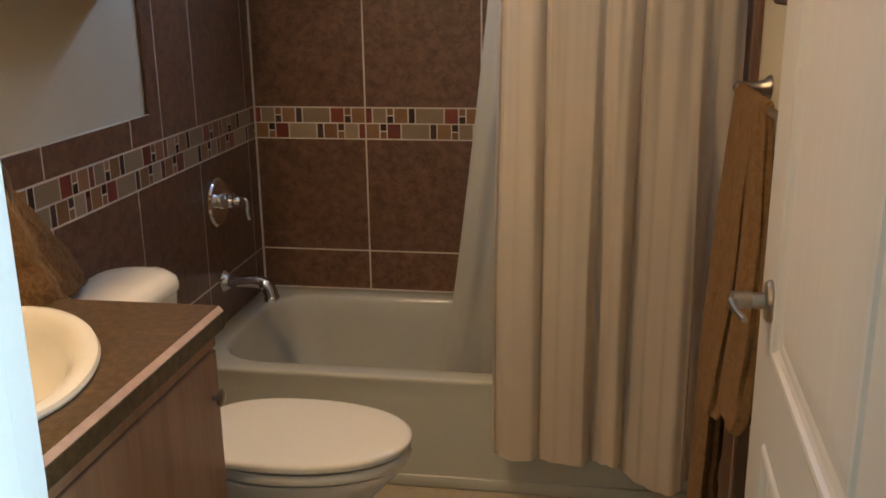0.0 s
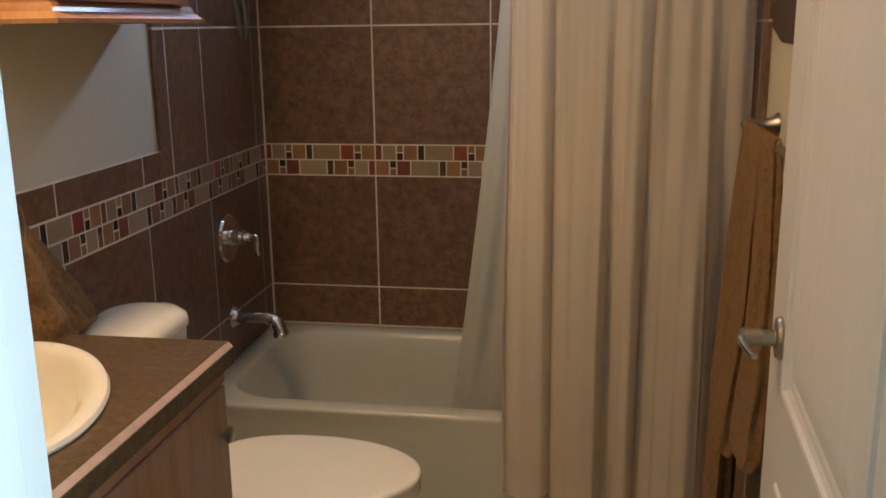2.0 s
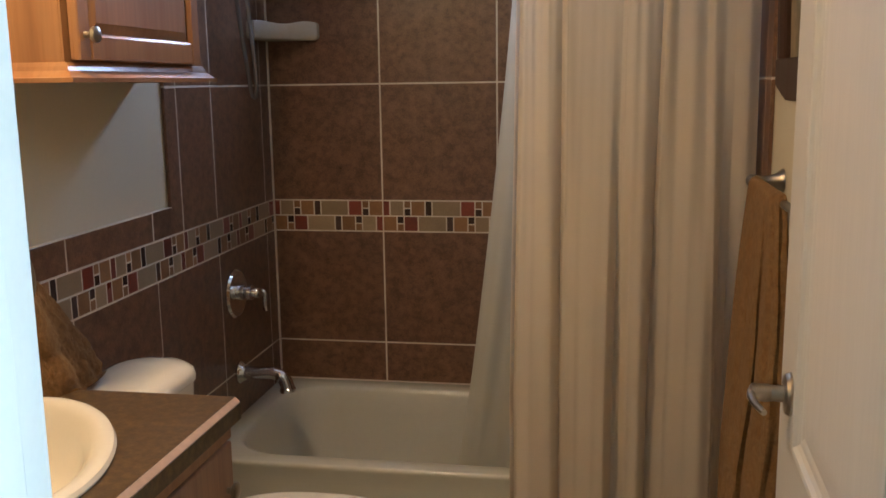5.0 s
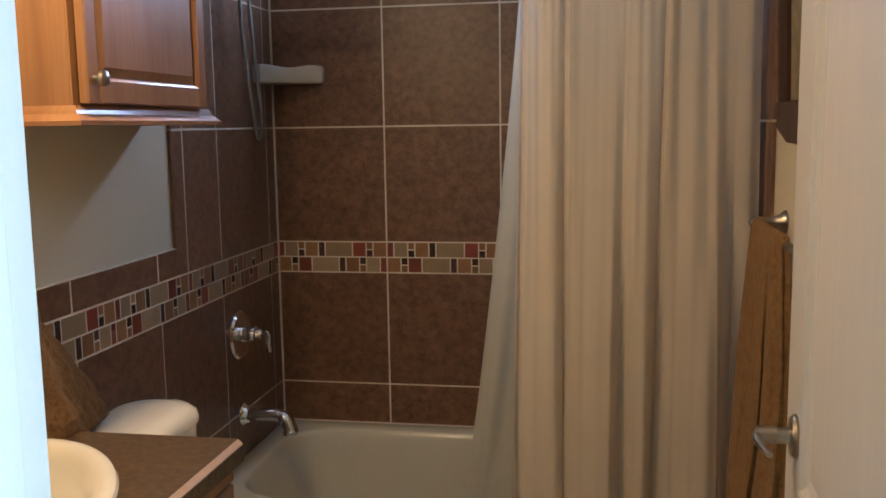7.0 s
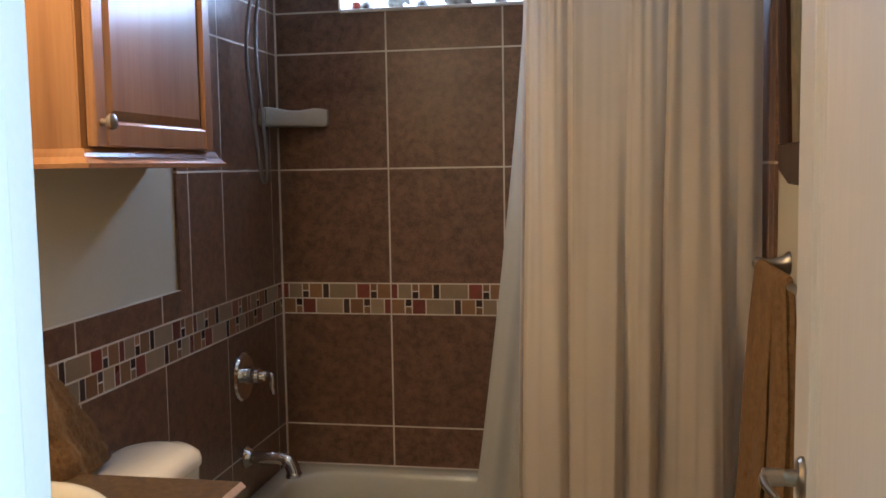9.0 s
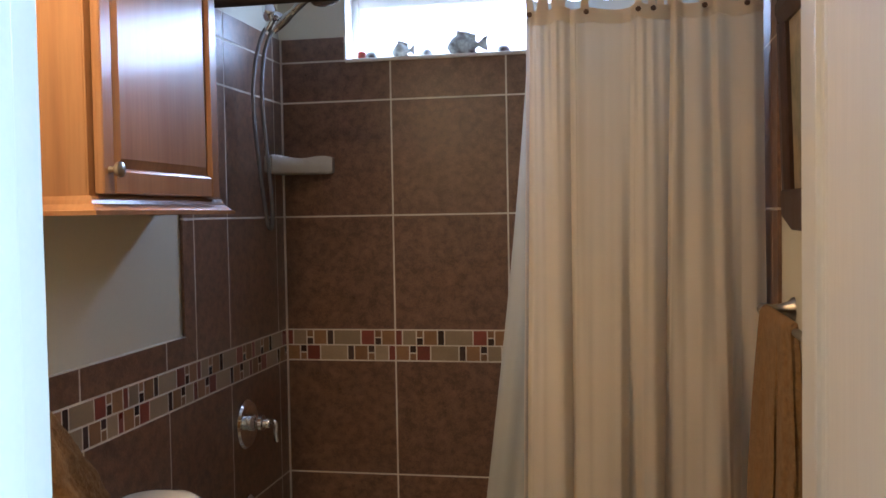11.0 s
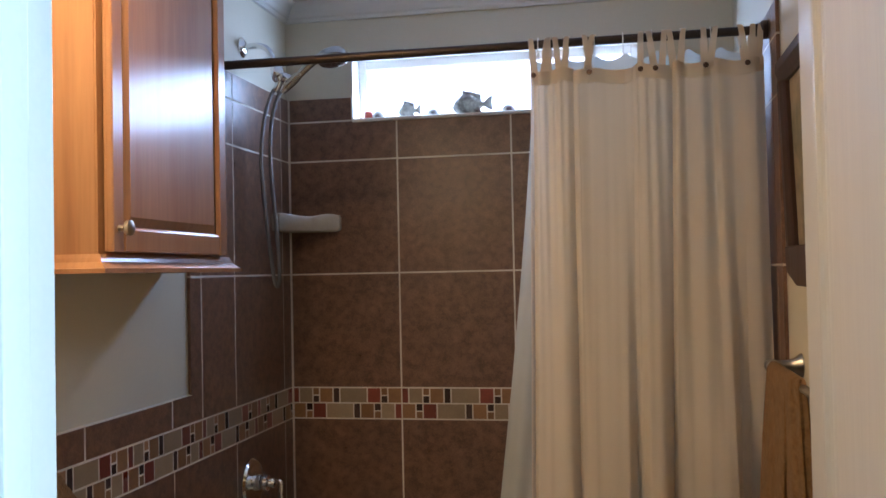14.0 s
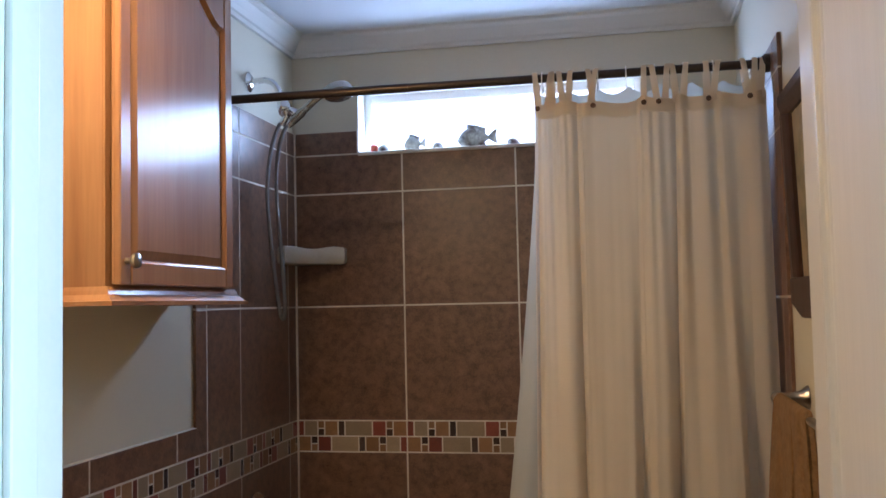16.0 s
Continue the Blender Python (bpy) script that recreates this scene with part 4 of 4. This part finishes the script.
def towel_fold(bm, y, left, z_low, half, seed):
    """One soft hanging fold of the towel: a rounded column from the bar down; left is its outer face at the bar, half way and at the hem."""
    loops = []
    for j in range(64):
        v = j / 63
        edge = left[0] * (1 - v) ** 2 + 2 * left[1] * v * (1 - v) + left[2] * v * v
        deep = (0.013 + 0.017 * min(1, 1.6 * v)) * (1 - 0.35 * max(0, (v - 0.95) / 0.05))
        wide = half * (0.80 + 0.25 * v) * (1 - 0.10 * max(0, (v - 0.95) / 0.05))
        if 0.84 < v < 0.90:
            deep, wide = deep - 0.002, wide - 0.002
        z = BZ + 0.004 - (BZ + 0.004 - z_low) * v
        loop = []
        for q in range(40):
            a = 2 * math.pi * q / 40
            c, d = math.cos(a), math.sin(a)
            f = 1 + 0.10 * math.sin(3 * a + seed + 2 * v) + 0.07 * math.sin(7 * a + 2 * seed + 1.5 * v) + 0.10 * noise.noise(Vector((2 * c + seed, 2 * d, 5 * v)))
            loop.append((edge + deep + deep * f * math.copysign(abs(c) ** 0.85, c) + 0.006 * noise.noise(Vector((seed, 3 * v, 1.0))),
                         y + wide * f * math.copysign(abs(d) ** 0.85, d), z + 0.010 * d * v + 0.006 * noise.noise(Vector((4 * d, seed, 2.0))) * v))
        loops.append(loop)
    cap = [[(BX + (x - BX) * k, y + (yy - y) * (0.90 + 0.10 * k), z + up) for x, yy, z in loops[0]] for k, up in ((0.15, 0.014), (0.6, 0.012), (0.9, 0.006))]
    return rings(cap + loops, bm=bm)


towel = thing("bath_towel", (BX, -1.32, BZ), "golden brown terry bath towel hanging folded over a bar", "towel")
for y, left, z_low, half, seed in ((-1.195, (BX - 0.018, BX - 0.062, BX - 0.064), 0.30, 0.074, 0.4), (-1.290, (BX - 0.020, BX - 0.028, BX - 0.062), 0.640, 0.086, 2.1),
                                   (-1.400, (BX - 0.018, BX - 0.014, BX - 0.036), 0.665, 0.088, 4.6)):
    part("fold", towel_fold(bmesh.new(), y, left, z_low, half, seed), "towel", towel, smooth=True)

pic = thing("picture_frame", (XR, -1.4, 1.7), "dark wooden framed picture hanging on the wall", "picture")
QY1, QY0, QZ0, QZ1 = -1.085, -1.72, 1.452, 1.945
XF = XR + PB
QB = QZ0 + 0.085


def leant(bm):
    """The picture hangs a little forward at its top."""
    bmesh.ops.transform(bm, matrix=Matrix(((1, 0, -0.028, 0.028 * QZ0), (0, 1, 0, 0), (0, 0, 1, 0), (0, 0, 0, 1))), verts=bm.verts)
    return bm


part("frame_rail", leant(rings([[(XF - d, y, QZ1 - 0.055 + h * 0.055) for d, h in ((0.001, 0), (0.018, 0), (0.024, 0.15), (0.031, 0.5), (0.030, 0.85), (0.022, 1.0), (0.001, 1.0))] for y in (QY0, QY1)])), "frame", pic)
for y0, y1 in ((QY0, QY0 + 0.06), (QY1 - 0.06, QY1)):
    part("frame_stile", leant(rings([[(XF - d, (y0 + h * (y1 - y0)), z) for d, h in ((0.001, 0), (0.020, 0.02), (0.024, 0.12), (0.030, 0.4), (0.030, 0.8), (0.024, 0.97), (0.001, 1.0))] for z in (QB, QZ1 - 0.055)])), "frame", pic)
# deep bottom rail with rounded lower corners
low = [(QY0, QB), (QY0, QZ0 + 0.03)] + [(QY0 + 0.11 * math.sin(a) ** 2, QZ0 + 0.03 * math.cos(a) ** 2) for a in (0.4, 0.8, 1.2, 1.57)]
low += [(QY1 - 0.11 * math.sin(a) ** 2, QZ0 + 0.03 * math.cos(a) ** 2) for a in (1.57, 1.2, 0.8, 0.4)] + [(QY1, QZ0 + 0.03), (QY1, QB)]
cy, cz = 0.5 * (QY0 + QY1), 0.5 * (QZ0 + QB)
part("bottom_rail", leant(rings([[(XF - d, cy + (y - cy) * k, cz + (z - cz) * (2 * k - 1)) for y, z in low] for d, k in ((0.001, 1.0), (0.024, 1.0), (0.030, 0.985), (0.033, 0.96))])), "frame", pic)
part("print", leant(boxed(XF - 0.012, XF - 0.002, QY0 + 0.06, QY1 - 0.06, QB, QZ1 - 0.055)), "art", pic)

# ---- ornaments on the window sill ----


def fish(name, x, length, height, label, flip=1, material="fish"):
    """A standing ceramic fish: body, fins, tail and base in one mesh."""
    bm = bmesh.new()
    z0, yc = WZ0 + 0.003, 0.032
    loops = []
    for k in range(15):
        u = k / 14
        h = height * 0.55 * (math.sin(math.pi * min(1, u * 1.02)) ** 0.85 * (1 - 0.52 * u) + 0.09) * (0.25 if k == 0 else 1)
        cz = z0 + height * (0.36 - 0.06 * (1 - u) ** 3) + 0.03 * height * math.sin(3 * u)
        loops.append([(x + flip * length * (u * 0.80 - 0.5), yc + 0.42 * h * math.cos(a), cz + h * math.sin(a)) for a in (2 * math.pi * q / 14 for q in range(14))])
    rings(loops, bm=bm)

    def fin(pts, t):
        a = [(x + flip * length * p[0], yc - t, z0 + height * p[1]) for p in pts]
        b = [(x + flip * length * p[0], yc + t, z0 + height * p[1]) for p in pts]
        rings([a, b], bm=bm)
    fin([(-0.27, 0.66), (-0.24, 1.00), (-0.16, 0.93), (-0.02, 0.91), (0.10, 0.82), (0.20, 0.80), (0.19, 0.50), (-0.15, 0.60)], height * 0.05)
    fin([(0.24, 0.42), (0.36, 0.62), (0.48, 0.74), (0.45, 0.46), (0.48, 0.10), (0.38, 0.16), (0.26, 0.30)], height * 0.05)
    fin([(-0.30, 0.0), (0.22, 0.0), (0.16, 0.24), (-0.22, 0.24)], height * 0.10)
    return tagged(link(name, bm, material, True), label, "figurine", "ornaments on the window sill")


fish("fish_figurine", 0.680, 0.150, 0.086, "large grey ceramic fish figurine on the window sill")
fish("fish_figurine", 0.450, 0.086, 0.062, "small grey ceramic fish figurine on the window sill")
for x, h, s in ((0.330, 0.032, 0.022), (0.533, 0.028, 0.022), (0.806, 0.030, 0.024)):
    bm = turned([(0, s * 0.9), (h * 0.25, s), (h * 0.6, s * 0.85), (h * 0.9, s * 0.35), (h, s * 0.1)], (x, 0.032, WZ0 + 0.003), (0.25, 0, 1), 16)
    tagged(link("shell", bm, "fish", True), "small dark rounded shell ornament on the window sill", "ornament", "ornaments on the window sill")
tagged(link("candle", turned([(0, 0.014), (0.004, 0.016), (0.026, 0.014), (0.029, 0.008)], (0.296, 0.035, WZ0 + 0.003), (0, 0, 1), 16), "redwax", True), "short red candle on the window sill", "candle", "ornaments on the window sill")

# ---- wall tiles ----
J = 0.006        # joint width
TT = 0.0085      # tile thickness
CACHE = {}


def piece_mesh(w, h, material, lip=0.0005):
    """A tile w by h, face at z = 0 looking along +z, edges eased."""
    key = (round(w, 4), round(h, 4), material)
    if key not in CACHE:
        a, b, c = w / 2, h / 2, lip
        v = [(sx * a, sy * b, -TT) for sx, sy in ((-1, -1), (1, -1), (1, 1), (-1, 1))]
        v += [(sx * a, sy * b, -c * 0.8) for sx, sy in ((-1, -1), (1, -1), (1, 1), (-1, 1))]
        v += [(sx * (a - c), sy * (b - c), 0.0) for sx, sy in ((-1, -1), (1, -1), (1, 1), (-1, 1))]
        f = [(8, 9, 10, 11)] + [(k, (k + 1) % 4, 4 + (k + 1) % 4, 4 + k) for k in range(4)] + [(4 + k, 4 + (k + 1) % 4, 8 + (k + 1) % 4, 8 + k) for k in range(4)]
        me = bpy.data.meshes.new("tile")
        me.from_pydata(v, [], f)
        me.materials.append(M[material])
        CACHE[key] = me
    return CACHE[key]


# frames of the three walls: (s, z) on the wall to the world; s runs to the viewer's right
WALLS = {"back": (wall_back, lambda s, z, d: Matrix(((1, 0, 0, s), (0, 0, -1, -d), (0, 1, 0, z), (0, 0, 0, 1)))),
         "left": (wall_left, lambda s, z, d: Matrix(((0, 0, 1, d), (1, 0, 0, s), (0, 1, 0, z), (0, 0, 0, 1)))),
         "right": (wall_right, lambda s, z, d: Matrix(((0, 0, -1, XR - d), (-1, 0, 0, -s), (0, 1, 0, z), (0, 0, 0, 1))))}
rng = random.Random(5)


def lay(wall, s0, s1, z0, z1, material="tile", name="tile", joint=J):
    parent, to = WALLS[wall]
    w, h = s1 - s0 - joint, z1 - z0 - joint
    if w < 0.004 or h < 0.004:
        return
    ob = new(name, piece_mesh(w, h, material))
    ob.matrix_basis = to((s0 + s1) / 2, (z0 + z1) / 2, rng.uniform(-0.0002, 0.0004))
    ob.parent = parent


def bed(wall, s0, s1, z0, z1):
    parent, to = WALLS[wall]
    bm = boxed(s0, s1, z0, z1, -PB, -0.0004)
    bmesh.ops.transform(bm, matrix=to(0, 0, 0), verts=bm.verts)
    part("grout_bed", bm, "grout", parent)


R0, BB, BT, R2, R3, R4, R5 = 0.568, 0.978, 1.088, 1.497, 1.906, 2.050, 2.136
XG = (0.0, 0.407, 0.817, 1.227, XR)
# back wall
bed("back", 0.0, XR, TUB_Z - 0.03, WZ0 - 0.012)
bed("back", 0.0, WX0, WZ0 - 0.012, R5)
bed("back", WX1, XR, WZ0 - 0.012, R5)
for z0, z1 in ((TUB_Z, R0), (R0, BB), (BT, R2), (R2, R3), (R3, R4)):
    for s0, s1 in zip(XG, XG[1:]):
        lay("back", s0, s1, z0, z1)
lay("back", 0.0, WX0, R4, R5)
lay("back", WX1, XR, R4, R5)
# left wall: wainscot, tub surround and its bullnose edge
YT, YB = -0.733, -0.804
LG = (-2.41, -2.138, -1.728, -1.318, -0.908, -0.498, -0.079, 0.0)
bed("left", YF + 0.002, 0.0, FZ, 1.168)
bed("left", YB + 0.007, 0.0, 1.168, R5)
for z0, z1 in ((FZ, R0 - 0.41), (R0 - 0.41, R0), (R0, BB)):
    for s0, s1 in zip(LG, LG[1:]):
        lay("left", s0, s1, z0, z1)
for s0, s1 in ((-2.41, -2.145), (-2.145, -1.735), (-1.735, -1.325), (-1.325, -0.915)):
    lay("left", s0, s1, BT, 1.168)


def cut_tile(outline):
    """A tile of the left wall cut to an outline in (s, z), front edge eased."""
    cs, cz = sum(p[0] for p in outline) / len(outline), sum(p[1] for p in outline) / len(outline)
    loops = [[(d, cs + (p[0] - cs) * k, cz + (p[1] - cz) * k) for p in outline] for d, k in ((-TT, 1.0), (-0.0008, 1.0), (0.0, 0.985))]
    part("tile", rings(loops), "tile", wall_left)


# mitred corner where the cap course turns up into the edge course
H, D = J / 2, -J * 0.35
cut_tile([(-0.915 + H, BT + H), (YT - H - D, BT + H), (YB - D + H, 1.168 - H * 0.5), (-0.915 + H, 1.168 - H * 0.5)])
cut_tile([(YB + 0.001, 1.168 + H), (YT - H, BT + H + D), (YT - H, R2 - H), (YB + 0.001, R2 - H)])
for z0, z1 in ((R2, R3), (R3, R4), (R4, R5)):
    lay("left", YB - 0.002, YT, z0, z1)
for z0, z1 in ((BT, R2), (R2, R3), (R3, R4), (R4, R5)):
    for s0, s1 in ((YT, -0.498), (-0.498, -0.079), (-0.079, 0.0)):
        lay("left", s0, s1, z0, z1)
# right wall (s runs from the back corner towards the door)
bed("right", 0.0, 2.40, FZ, 1.168)
bed("right", 0.0, 0.900, 1.168, R5)
RG = (0.0, 0.19, 0.60, 0.862, 1.01, 1.42, 1.83, 2.24, 2.40)
for z0, z1 in ((FZ, R0 - 0.41), (R0 - 0.41, R0), (R0, BB)):
    for s0, s1 in zip(RG, RG[1:]):
        lay("right", s0, s1, z0, z1)
for s0, s1 in zip((0.905, 1.42, 1.83, 2.24), (1.42, 1.83, 2.24, 2.40)):
    lay("right", s0, s1, BT, 1.168)
for z0, z1 in ((BT, R2), (R2, R3), (R3, R4), (R4, R5)):
    for s0, s1 in ((0.0, 0.19), (0.19, 0.60), (0.60, 0.83), (0.83, 0.908)):
        lay("right", s0, s1, z0, z1)

# ---- mosaic band ----
UNIT = 0.407 / 16
TOP = (("red", 1), ("beige", 2), ("stack", 1), ("ochre", 2), ("dark", 1), ("beige", 4), ("red", 2), ("stack", 1), ("ochre", 2))
LOW = (("ochre", 2), ("stack", 1), ("red", 2), ("beige", 4), ("dark", 1), ("ochre", 2), ("stack", 1), ("beige", 2), ("red", 1))
ZM = (BB + BT) / 2


def band(wall, start, end, phase):
    for seq, z0, z1 in ((TOP, ZM, BT), (LOW, BB, ZM)):
        s, k = phase - 16 * UNIT * 5, 0
        while s < end:
            c, w = seq[k % len(seq)][0], seq[k % len(seq)][1] * UNIT
            a, b = max(s, start), min(s + w, end)
            if b - a > 0.008:
                if c == "stack":
                    zm = (z0 + z1) / 2
                    low, high = ("dark", "ochre") if seq is TOP else ("ochre", "dark")
                    lay(wall, a, b, z0, zm, low, "mosaic_tile", 0.0045)
                    lay(wall, a, b, zm, z1, high, "mosaic_tile", 0.0045)
                else:
                    lay(wall, a, b, z0, z1, c, "mosaic_tile", 0.0048)
            s, k = s + w, k + 1


band("back", 0.0, XR, 0.0)
band("left", -1.78, 0.0, -0.914 - 9 * UNIT)
band("right", 0.0, 2.40, 0.0)

# caulk down the inner corners
for wall, x0, x1 in ((wall_back, 0.0002, 0.006), (wall_back, XR - 0.006, XR - 0.0002)):
    part("caulk", boxed(x0, x1, -0.006, 0.004, TUB_Z + 0.002, R5), "grout", wall)

# tile sill under the window
part("sill", boxed(WX0 + 0.001, WX1 - 0.001, -0.006, 0.094, WZ0 - 0.011, WZ0 + 0.002, bevel=0.003), "grout", win, "pale stone sill")
